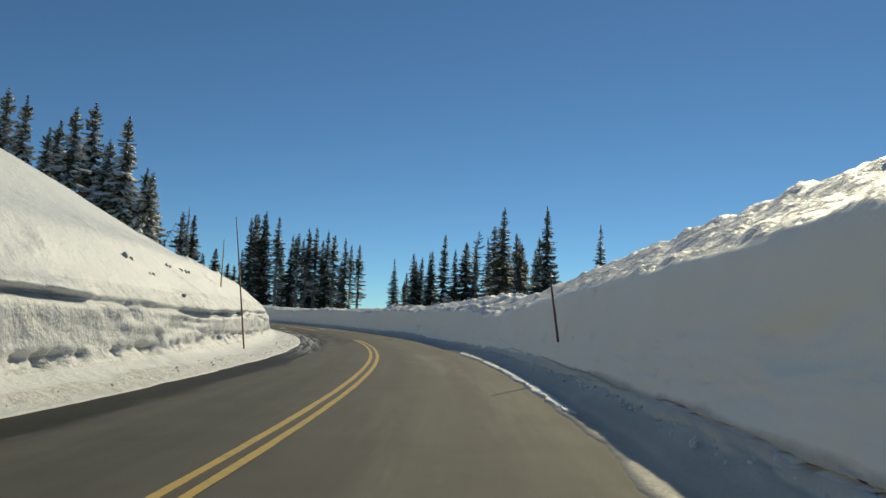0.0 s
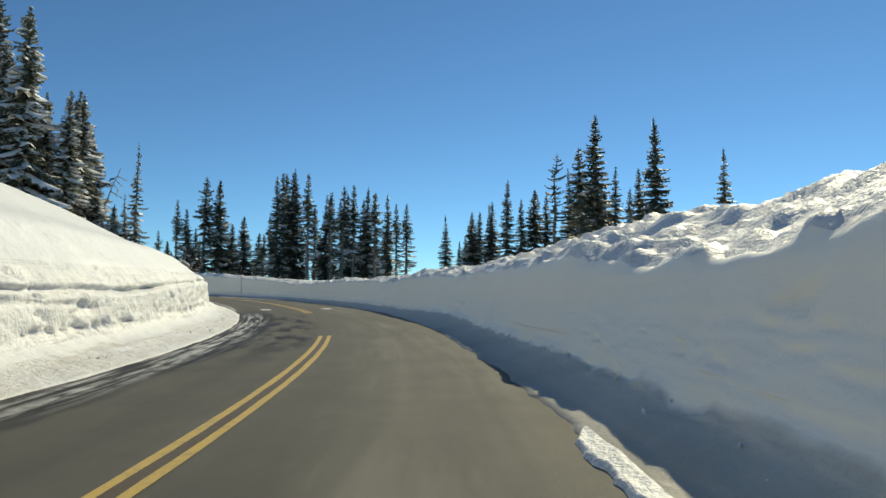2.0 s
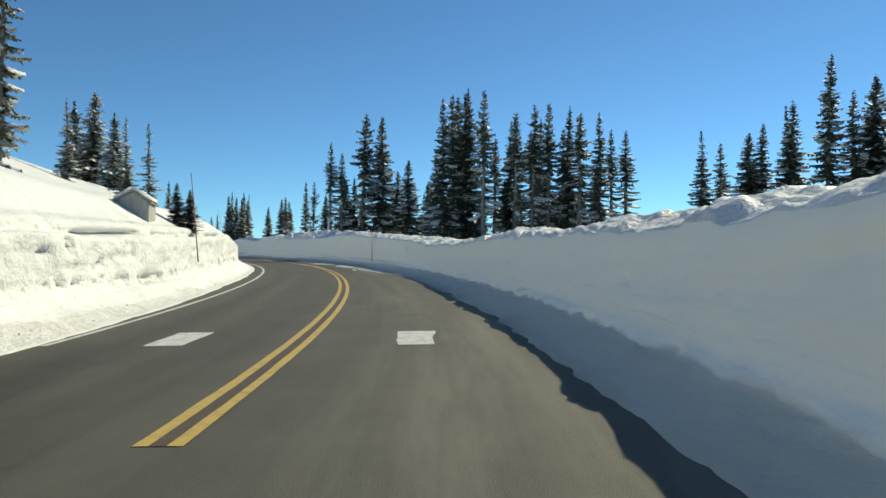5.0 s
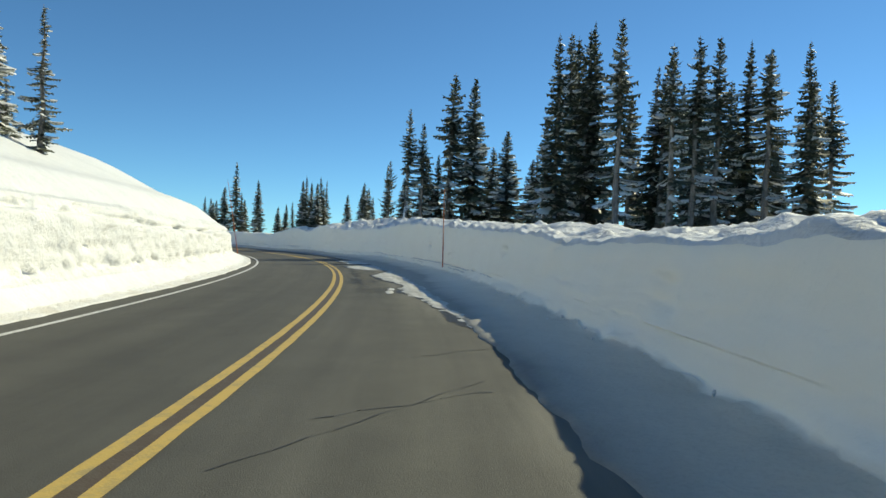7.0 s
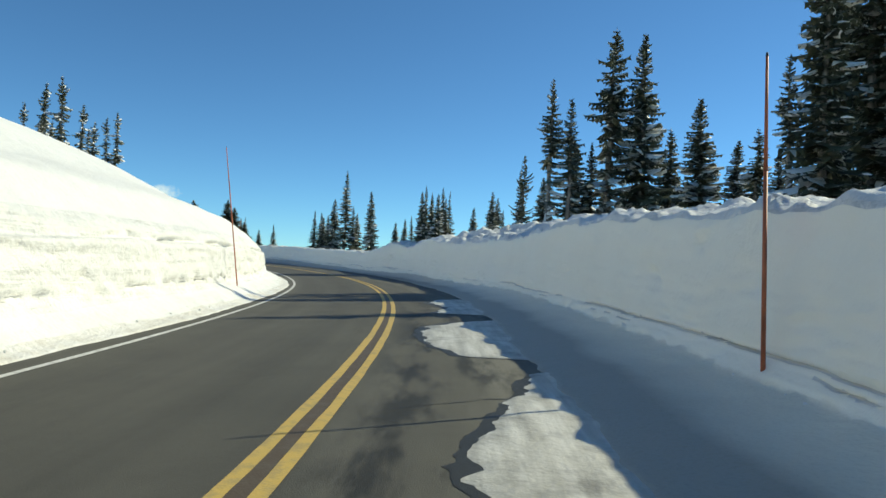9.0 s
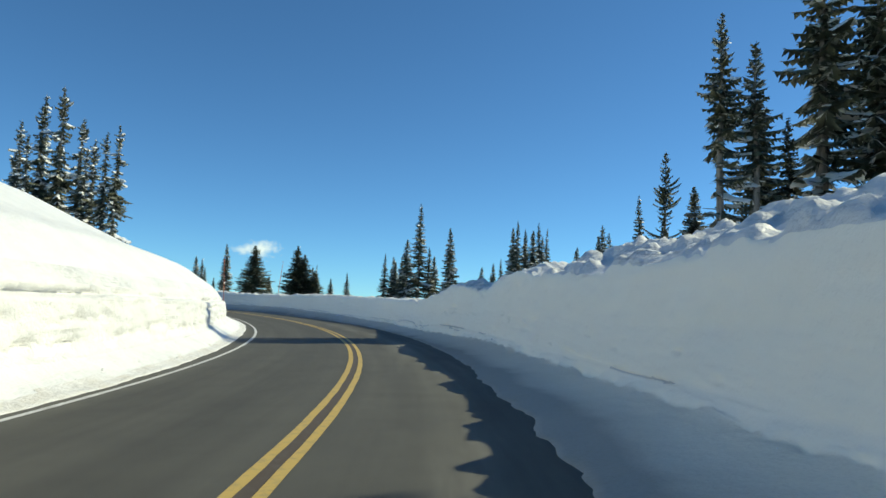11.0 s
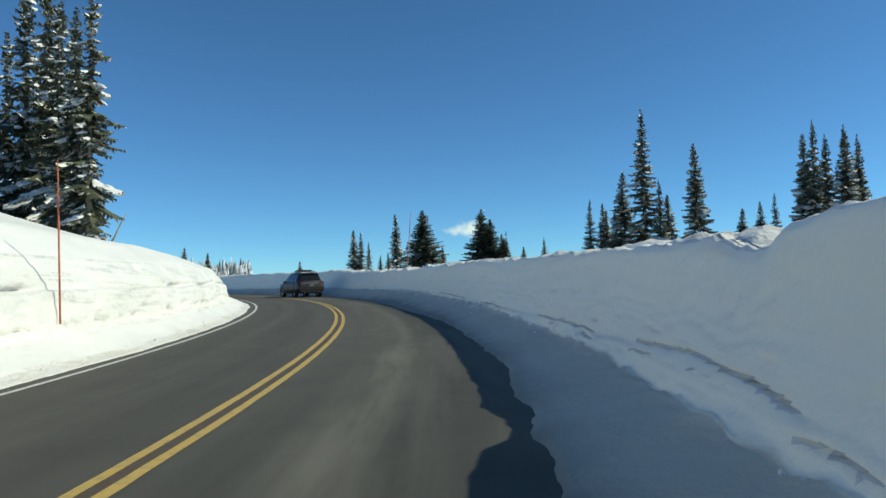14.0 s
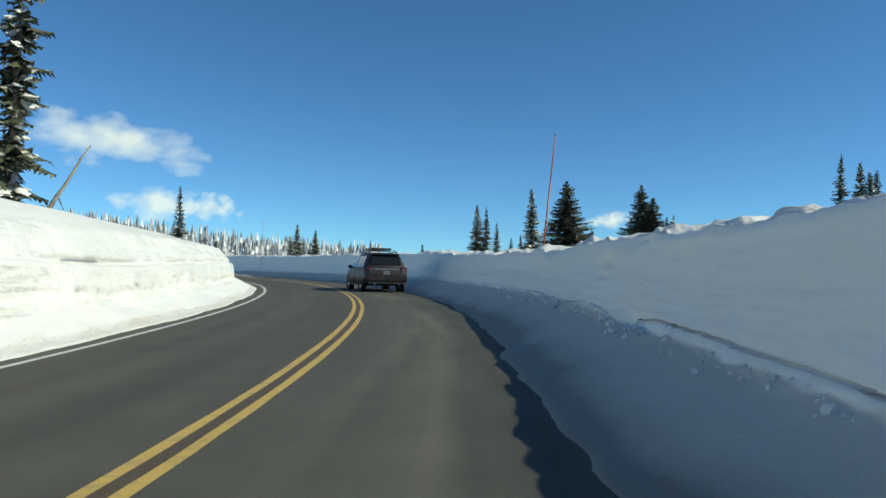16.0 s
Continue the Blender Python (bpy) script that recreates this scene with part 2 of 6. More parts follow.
def make_needles(name, dark, mid, light):
    m = material(name, 0.6)
    n = noise_tex(m, 1.6, 4)
    info = m.node_tree.nodes.new("ShaderNodeObjectInfo")
    geo = m.node_tree.nodes.new("ShaderNodeNewGeometry")
    c = ramp(m, geo.outputs["Random Per Island"], [(0.0, dark), (0.7, mid), (1.0, light)])
    c = mix(m, 0.45, c, ramp(m, n, [(0.35, (0.6, 0.62, 0.6)), (0.65, (1.25, 1.2, 1.05))]), "MULTIPLY")
    c = mix(m, 0.6, c, ramp(m, info.outputs["Random"], [(0.0, (0.78, 0.85, 0.85)), (1.0, (1.2, 1.12, 0.95))]), "MULTIPLY")
    set_in(m, "Base Color", c)
    return m


needles = make_needles("fir needles", (0.052, 0.060, 0.044), (0.088, 0.100, 0.066), (0.145, 0.145, 0.095))
rimed_needles = make_needles("rimed fir needles", (0.20, 0.22, 0.22), (0.42, 0.44, 0.44), (0.72, 0.73, 0.73))


def make_far_needles():
    m = material("frosted far needles", 0.7)
    geo = m.node_tree.nodes.new("ShaderNodeNewGeometry")
    set_in(m, "Base Color", ramp(m, geo.outputs["Random Per Island"], [(0.0, (0.10, 0.115, 0.115)), (0.45, (0.34, 0.36, 0.37)), (1.0, (0.82, 0.83, 0.84))]))
    return m


far_needles = make_far_needles()


def make_pole_paint(name, color):
    m = material(name, 0.55)
    n = noise_tex(m, 12.0, 5, 0.6, "Object", (1, 1, 0.3))
    set_in(m, "Base Color", ramp(m, n, [(0.3, tuple(0.6 * c for c in color)), (0.6, color)]))
    return m


pole_orange = make_pole_paint("faded orange pole", (0.50, 0.13, 0.055))
pole_brown = make_pole_paint("brown-red pole", (0.26, 0.085, 0.06))


# ---- the road's line: bends, grade and cross fall along its length ----
BEND = [0.00045, 0.00232, 0.00420, 0.00599, 0.00755, 0.00869, 0.00931, 0.00941, 0.00908, 0.00843, 0.00769, 0.00705, 0.00663,
        0.00654, 0.00683, 0.00743, 0.00821, 0.00895, 0.00938, 0.00932, 0.00890, 0.00851, 0.00847, 0.00886, 0.00953, 0.01027,
        0.01095, 0.01153, 0.01203, 0.01246, 0.01284, 0.01319, 0.01352, 0.01382, 0.01412, 0.01442, 0.01472]
GRADE = [0.00454, 0.00686, 0.00936, 0.01439, 0.01534, 0.01045, 0.00722, 0.01288, 0.01673, 0.01144, 0.00391, -0.00217, -0.00764]
FALL = [0.02029, 0.02107, 0.01950, 0.01742, 0.01183, 0.01683, 0.02522, 0.01537, 0.00466, 0.00476, 0.00281, 0.00267, 0.00260]
EDGE_R = [3.60, 3.65, 3.73, 3.64, 3.44, 3.27, 3.41, 3.47, 3.10, 2.87, 2.55, 2.30, 2.20,
          2.49, 2.45, 2.76, 2.93, 3.25, 3.14, 2.75, 2.90, 3.12, 3.17, 3.16, 3.14, 3.13,
          3.13, 3.12, 3.12, 3.12]
EDGE_L = [3.79, 3.78, 3.78, 3.65, 3.40, 3.26, 3.27, 3.49, 3.81, 4.10, 4.17, 4.04, 3.96,
          3.92, 3.81, 4.00, 4.10, 3.91, 3.86, 3.86, 3.94, 3.99, 3.97, 3.92, 3.88, 3.85,
          3.84, 3.83, 3.82, 3.82]
S = np.arange(-12, 276, 1.0)
_k = np.interp(S, np.arange(-12, 281, 8.0), BEND)
TH = np.cumsum(_k) - np.cumsum(_k)[12]
CX, CY = np.cumsum(-np.sin(TH)), np.cumsum(np.cos(TH))
CX, CY = CX - CX[12], CY - CY[12]
CZ = np.cumsum(np.interp(S, np.arange(-20, 281, 25.0), GRADE))
CZ = CZ - CZ[12]
# straight run-outs at both ends
_b = np.arange(-60, -12, 1.0)
CX = np.concatenate([CX[0] - (_b + 12) * math.sin(TH[0]), CX])
CY = np.concatenate([CY[0] + (_b + 12) * math.cos(TH[0]), CY])
CZ = np.concatenate([CZ[0] + (_b + 12) * 0.006, CZ])
TH = np.concatenate([np.full(len(_b), TH[0]), TH])
S = np.concatenate([_b, S])


def table(s, pairs):
    a = np.array(pairs)
    return np.interp(s, a[:, 0], a[:, 1])


def fall(s):
    return np.interp(s, np.arange(-20, 281, 25.0), FALL)


def road_z(s, lat):
    return np.interp(s, S, CZ) + fall(s) * np.clip(lat, -7, 7)


def place(s, lat, h):
    """World points for arrays of way along the road, offset to the right and height over the road."""
    th = np.interp(s, S, TH)
    return np.stack([np.interp(s, S, CX) + lat * np.cos(th), np.interp(s, S, CY) + lat * np.sin(th), road_z(s, lat) + h], -1)


def along(x, y):
    """The nearest way along the road and the offset to its right, for arrays of world points."""
    s, lat = np.empty(len(x)), np.empty(len(x))
    for a in range(0, len(x), 4000):
        dx, dy = x[a:a + 4000, None] - CX[None], y[a:a + 4000, None] - CY[None]
        i = (dx**2 + dy**2).argmin(1)
        r = np.arange(len(i))
        ds = -dx[r, i] * np.sin(TH[i]) + dy[r, i] * np.cos(TH[i])
        lat[a:a + 4000] = np.sign(dx[r, i] * np.cos(TH[i]) + dy[r, i] * np.sin(TH[i])) * np.sqrt(dx[r, i] ** 2 + dy[r, i] ** 2)
        s[a:a + 4000] = S[i] + np.clip(ds, -0.5, 0.5)
    return s, lat


def edge_r(s):
    return np.interp(s, np.arange(-12, 281, 10.0), EDGE_R)


def edge_l(s):
    return -np.interp(s, np.arange(-12, 281, 10.0), EDGE_L)


def crest_r(s):
    return table(s, [(-60, 2.84), (6, 2.84), (10, 2.82), (18, 2.72), (23, 2.52), (26, 2.34), (28.5, 2.12), (31, 2.08), (34.5, 2.3), (40, 2.22), (48, 2.08), (56, 2.1), (62, 1.85),
                     (69, 1.76), (73, 1.8), (77, 1.74), (80, 1.62), (86, 1.58), (92, 1.85), (98, 2.03), (104, 2.2), (110, 2.45), (116, 2.6), (122, 2.5), (128, 2.55), (134, 2.6),
                     (136, 2.45), (138, 2.58), (140.5, 2.36), (142.5, 2.0), (145.5, 2.42), (148, 2.34), (150, 2.06), (152, 1.86), (153.5, 1.82), (153.9, 1.62), (154.6, 1.64), (155.1, 1.78), (158, 1.84), (165, 1.87), (175, 2.03), (185, 1.97),
                     (195, 1.85), (205, 2.1), (290, 2.3)])


def hill_l(s):
    return table(s, [(-60, 6.6), (0, 6.8), (22, 6.6), (34, 5.7), (50, 5.5), (65, 5.4), (75, 4.8), (90, 4.6), (105, 4.9), (115, 5.4), (128, 5.4),
                     (145, 5.3), (155, 5.0), (165, 4.7), (175, 4.1), (185, 3.4), (195, 2.7), (205, 2.4), (290, 2.4)])


# ---- smooth random fields ----
def lattice(ix, iy, seed):
    v = np.sin(ix * 127.1 + iy * 311.7 + seed * 74.7) * 43758.5453
    return v - np.floor(v)


def field(x, y, seed=0):
    ix, iy = np.floor(x), np.floor(y)
    fx, fy = x - ix, y - iy
    fx, fy = fx * fx * (3 - 2 * fx), fy * fy * (3 - 2 * fy)
    a = lattice(ix, iy, seed) * (1 - fx) + lattice(ix + 1, iy, seed) * fx
    b = lattice(ix, iy + 1, seed) * (1 - fx) + lattice(ix + 1, iy + 1, seed) * fx
    return a * (1 - fy) + b * fy


def fbm(x, y, seed=0, octaves=4):
    t, amp, total = 0, 1.0, 0
    for o in range(octaves):
        t = t + amp * (field(x * 2**o, y * 2**o, seed + o * 7) - 0.5)
        total += amp
        amp *= 0.55
    return t / total


def sheet(name, pts, mats, mat_of=None, uv=None, smooth=True):
    """A mesh of a grid of points (rows, columns, 3)."""
    r, c = pts.shape[:2]
    me = bpy.data.meshes.new(name)
    i = np.arange(r * c).reshape(r, c)
    q = np.stack([i[:-1, :-1], i[:-1, 1:], i[1:, 1:], i[1:, :-1]], -1).reshape(-1, 4)
    me.vertices.add(r * c)
    me.vertices.foreach_set("co", pts.reshape(-1).astype(np.float32))
    me.loops.add(q.size)
    me.loops.foreach_set("vertex_index", q.reshape(-1).astype(np.int32))
    me.polygons.add(len(q))
    me.polygons.foreach_set("loop_start", np.arange(0, q.size, 4, dtype=np.int32))
    me.polygons.foreach_set("use_smooth", np.full(len(q), smooth))
    for m in mats:
        me.materials.append(m)
    if mat_of is not None:
        me.polygons.foreach_set("material_index", mat_of[:-1, :-1].reshape(-1).astype(np.int32))
    if uv is not None:
        lay = me.uv_layers.new(name="metres")
        lay.data.foreach_set("uv", uv.reshape(-1, 2)[q.reshape(-1)].reshape(-1).astype(np.float32))
    me.update()
    me.validate()
    return me


def smooth_columns(a, n):
    for _ in range(n):
        a = np.concatenate([a[:, :1], 0.25 * a[:, :-2] + 0.5 * a[:, 1:-1] + 0.25 * a[:, 2:], a[:, -1:]], 1)
    return a


def profile(knots, counts):
    """Rows of knots (lat, h arrays) to columns: counts points between one knot and the next."""
    lat, h = [], []
    for (a, b), (c, d), n in zip(knots[:-1], knots[1:], counts):
        for j in range(n):
            lat.append(a + (c - a) * j / n)
            h.append(b + (d - b) * j / n)
    lat.append(knots[-1][0]), h.append(knots[-1][1])
    return np.stack(lat, 1), np.stack(h, 1)


ROWS = np.concatenate([np.arange(-40, -6, 0.8), np.arange(-6, 206, 0.125), np.arange(206, 275, 0.4)])


# ---- snow banks ----
def wall_shift(s):
    return table(s, [(-60, 0.1), (22, 0.1), (28, -0.08), (36, -0.08), (44, 0.08), (56, 0.05), (64, 0), (76, -0.18), (84, -0.3), (94, -0.3), (102, 0), (152, 0), (158, 0.2), (290, 0.2)])


def foot_height(s):
    return table(s, [(-60, 0.25), (12, 0.30), (17, 0.22), (22, 0.20), (28, 0.28), (32, 0.30), (36, 0.20), (42, 0.20), (47, 0.30), (51, 0.25), (56, 0.18), (90, 0.20), (98, 0.18), (104, 0.15), (112, 0.20), (119, 0.30),
                     (124, 0.22), (129, 0.14), (134, 0.16), (139, 0.25), (143, 0.24), (148, 0.18), (153, 0.18), (158, 0.26), (165, 0.29), (170, 0.42), (178, 0.5), (184, 0.6), (195, 0.6), (290, 0.5)])


def ledge_height(s):
    """Height of the break above the slumped snow."""
    return table(s, [(-60, 0.45), (90, 0.38), (105, 0.44), (112, 0.42), (120, 0.5), (126, 0.42), (135, 0.36), (143, 0.54), (147, 0.56), (151, 0.44), (155, 0.56), (158, 0.47), (171, 0.5), (180, 0.68), (290, 0.7)])


def clumps(x, y, seed):
    """Rounded clods of random size, one to a cell: heights from 0 to 1."""
    ix, iy = np.floor(x), np.floor(y)
    best = np.zeros_like(x)
    for dx in (-1, 0, 1):
        for dy in (-1, 0, 1):
            jx, jy = ix + dx, iy + dy
            px, py = jx + 0.15 + 0.7 * lattice(jx, jy, seed), jy + 0.15 + 0.7 * lattice(jx, jy, seed + 1)
            size = 0.25 + 0.75 * lattice(jx, jy, seed + 2)
            d = np.maximum(np.abs(x - px), np.abs(y - py)) * 0.5 + 0.5 * np.hypot(x - px, y - py)
            best = np.maximum(best, size * np.sqrt(np.clip(1 - (d / (0.3 + 0.45 * size)) ** 2, 0, 1)))
    return best


def bank_right():
    s = ROWS
    one = np.ones_like(s)
    hc = crest_r(s) + 0.10 * fbm(s / 3.0, 0 * s, 3)
    piled = np.clip(table(s, [(-60, 1), (36, 1), (46, 0.5), (70, 0.4), (112, 0.4), (120, 0.6), (126, 0.9), (134, 1), (145, 1), (151, 0), (290, 0)]), 0, 1)
    drop = table(s, [(-60, 0.38), (22, 0.36), (27, 0.34), (31, 0.3), (35, 0.22), (60, 0.22), (72, 0.10), (112, 0.10), (120, 0.22), (133, 0.22), (137.5, -0.06), (290, -0.06)])
    hf = hc - table(s, [(-60, 0.13), (60, 0.13), (72, 0.05), (112, 0.05), (120, 0.13), (132, 0.13), (137, 0.04), (290, 0.05)]) - drop * piled
    wx = wall_shift(s)
    steep = table(s, [(-60, 0), (30, 0), (37, 0.1), (52, 0.08), (66, 0.18), (74, 0.22), (118, 0.22), (126, 0), (290, 0)])
    back = table(s, [(-60, 1.27), (22, 1.27), (29, 1.5), (100, 1.5), (134, 1.4), (137.5, 0.2), (290, 0.2)])
    cl = 5.32 + back * piled + wx - steep
    hc = hc + table(s, [(-60, 0.5), (22, 0.5), (29, 0.4), (46, 0.34), (70, 0.10), (112, 0.10), (120, 0.4), (134, 0.4), (137.5, 0.12), (290, 0.12)]) * piled
    re = edge_r(s) + 0.30 * fbm(s / 2.2, 0 * s, 5) + 0.16 * fbm(s / 0.45, 0 * s, 8, 3)
    toe = 0.5 * (re + 4.42 + wx)
    foot = foot_height(s)
    knots = [(re - 0.02, -0.06 * one), (re + 0.03, 0.014 * one), (re + 0.3, 0.06 * one), (toe, 0.55 * foot), (4.42 + wx, foot),
             (4.54 + wx, foot + 0.22), (4.78 + wx - 0.5 * steep, 0.5 * (foot + hf)), (4.95 + wx - 0.8 * steep, hf - 0.15), (5.06 + wx - steep, hf), (0.4 * cl + 0.6 * (5.06 + wx - steep), hf + 0.35 * (hc - hf)),
             (cl, hc), (cl + 0.7, hc + 0.02), (cl + 2.6, hc - 0.25), (12.5 * one, 1.9 * one), (14.5 * one, 1.2 * one)]
    lat, h = profile(knots, [2, 3, 6, 5, 12, 27, 10, 4, 9, 11, 8, 8, 4, 2])
    lat[:, 3:], h[:, 3:] = smooth_columns(lat[:, 3:], 2), smooth_columns(h[:, 3:], 2)
    ss = np.repeat(s[:, None], lat.shape[1], 1)
    arc = np.cumsum(np.hypot(np.diff(lat, axis=1, prepend=lat[:, :1]), np.diff(h, axis=1, prepend=h[:, :1])), 1)
    face = np.clip((h - foot[:, None]) / 0.3, 0, 1) * (lat < 5.15 + (wx - steep)[:, None])
    top = np.clip((lat - 4.95 - (wx - steep)[:, None]) / 0.15, 0, 1) * np.clip((10.5 - lat) / 2.5, 0, 1)
    low = np.clip((lat - re[:, None]) / 0.6, 0, 1) * (1 - face) * (lat < 5)
    out = face * (0.17 * fbm(ss / 5.0, arc / 3.0, 11) + 0.05 * fbm(ss / 0.9, arc / 0.5, 17) + 0.04 * fbm(ss / 3.5, arc / 0.13, 21))
    dent = np.clip(fbm(ss / 1.7, arc / 0.55, 31, 3) - 0.20, 0, 1)
    out = out - face * 0.5 * dent
    spot = np.clip(fbm(ss / 0.28, arc / 0.2, 33, 3) - 0.24, 0, 1) * table(s, [(-60, 1), (26, 1), (34, 0.2), (120, 0.2), (128, 0.8), (165, 0.7), (180, 0.3), (290, 0.3)])[:, None]
    out = out - face * 0.9 * spot
    out = out + low * (0.07 * fbm(ss / 2.4, arc / 1.0, 41) + 0.02 * fbm(ss / 0.35, arc / 0.3, 43))
    lump = np.clip(np.where(ss < 26, fbm(ss / 0.42, arc / 0.36, 53, 4), fbm(ss / 0.75, arc / 0.6, 51, 4)) + 0.05, 0, 1) ** 0.9
    lumpy = table(s, [(-60, 0.6), (24, 0.6), (29, 1.2), (60, 1.0), (68, 1.0), (72, 1.3), (76, 1.2), (80, 0.8), (100, 0.9), (116, 1.2), (122, 1.6), (135, 1.5), (138, 1.0), (152, 0.9), (158, 0.55), (172, 0.55), (180, 1), (290, 1)])[:, None]
    up = lumpy * top * (0.34 + 0.12 * piled[:, None]) * lump - top * 0.10 + top * 0.12 * fbm(ss / 0.30, arc / 0.30, 57, 3)
    heap = np.clip(0.45 + 2.4 * fbm(ss / 1.4, arc / 1.1, 59, 3), 0.1, 1)
    up = up + top * heap * lumpy ** 0.5 * (0.10 * clumps(ss / 0.55, arc / 0.36, 301) + 0.055 * clumps(ss / 0.22, arc / 0.18, 311))
    broken = np.clip(1 - np.abs(h - foot[:, None] - 0.08) / 0.10, 0, 1) * np.clip(fbm(ss / 2.0, 0 * ss, 61, 3) * 5, 0, 1)
    out = out - broken * (0.10 + 0.10 * fbm(ss / 0.4, arc / 0.4, 63))
    crease = np.clip(1 - np.abs(h - foot[:, None] - 0.03) / 0.13, 0, 1)
    lat2 = lat - out * np.where(low > 0.01, 0.35, 1) - crease * (0.05 + 0.22 * fbm(ss / 0.5, arc / 0.25, 67, 3))
    h2 = h + up + np.where(low > 0.01, out * 0.8, 0) + crease * 0.16 * fbm(ss / 0.35, arc / 0.15, 69, 3)
    # a break between the wall and the snow that has slumped from it
    slump = table(s, [(-60, 0.8), (22, 0.8), (26, 0), (88, 0), (96, 0.6), (112, 0.8), (126, 0.3), (134, 0.2), (141, 0.7), (150, 1), (160, 1), (175, 0.7), (185, 0.3), (290, 0.3)])[:, None]
    line = ledge_height(ss) + 0.13 * fbm(ss / 2.6, 0 * ss, 71, 4) + 0.03 * fbm(ss / 0.35, 0 * ss, 72, 2)
    open_at = np.clip(0.5 + 3.2 * fbm(ss / 2.6, 0 * ss, 73, 3), 0, 1)
    sag = np.clip((line - h) / 0.05, 0, 1) * np.clip((h - foot[:, None] + 0.05) / 0.12, 0, 1) * np.clip(0.6 + 1.6 * fbm(ss / 0.8, arc / 0.5, 75, 3), 0, 1)
    rubble = sag * clumps(ss / 0.55, arc / 0.16, 321)
    lat2 = lat2 - slump * (0.045 * sag + 0.025 * rubble)
    mat = np.where(top > 0.4, 1, 0)
    for gap, gape in ((line, open_at * slump), (line - 0.09 - 0.08 * fbm(ss / 2.7, 0 * ss, 77, 3), 0.7 * slump * np.clip(3.0 * fbm(ss / 1.9, 0 * ss, 79, 3), 0, 1))):
        # a thin deep cleft: the nearest row goes in, its neighbours close up to lips
        at = np.argmin(np.abs(h - gap) + 9.0 * (lat > 5.0), 1)
        k = np.arange(len(s))
        g, w = gap[k, at], gape[k, at]
        cut = w > 0.25
        for step_, height, depth in ((-1, g - 0.006 - 0.020 * w, 0.0), (1, g + 0.006 + 0.016 * w, 0.0), (0, g - 0.01, 0.22 * w)):
            h2[k[cut], at[cut] + step_] = height[cut]
            lat2[k[cut], at[cut] + step_] += depth[cut] if step_ == 0 else 0.0
        # faces in the cleft get the snow with shade painted in
        mat[k[cut], at[cut]] = 2
        mat[k[cut], at[cut] - 1] = 2
    pts = place(ss, lat2, h2)
    return sheet("snow_bank_right", pts, [wall_snow, snow_rough, cleft_shade], mat, np.stack([ss, np.where(lat < (4.42 + wx)[:, None], lat - (4.42 + wx)[:, None], h - foot[:, None])], -1))


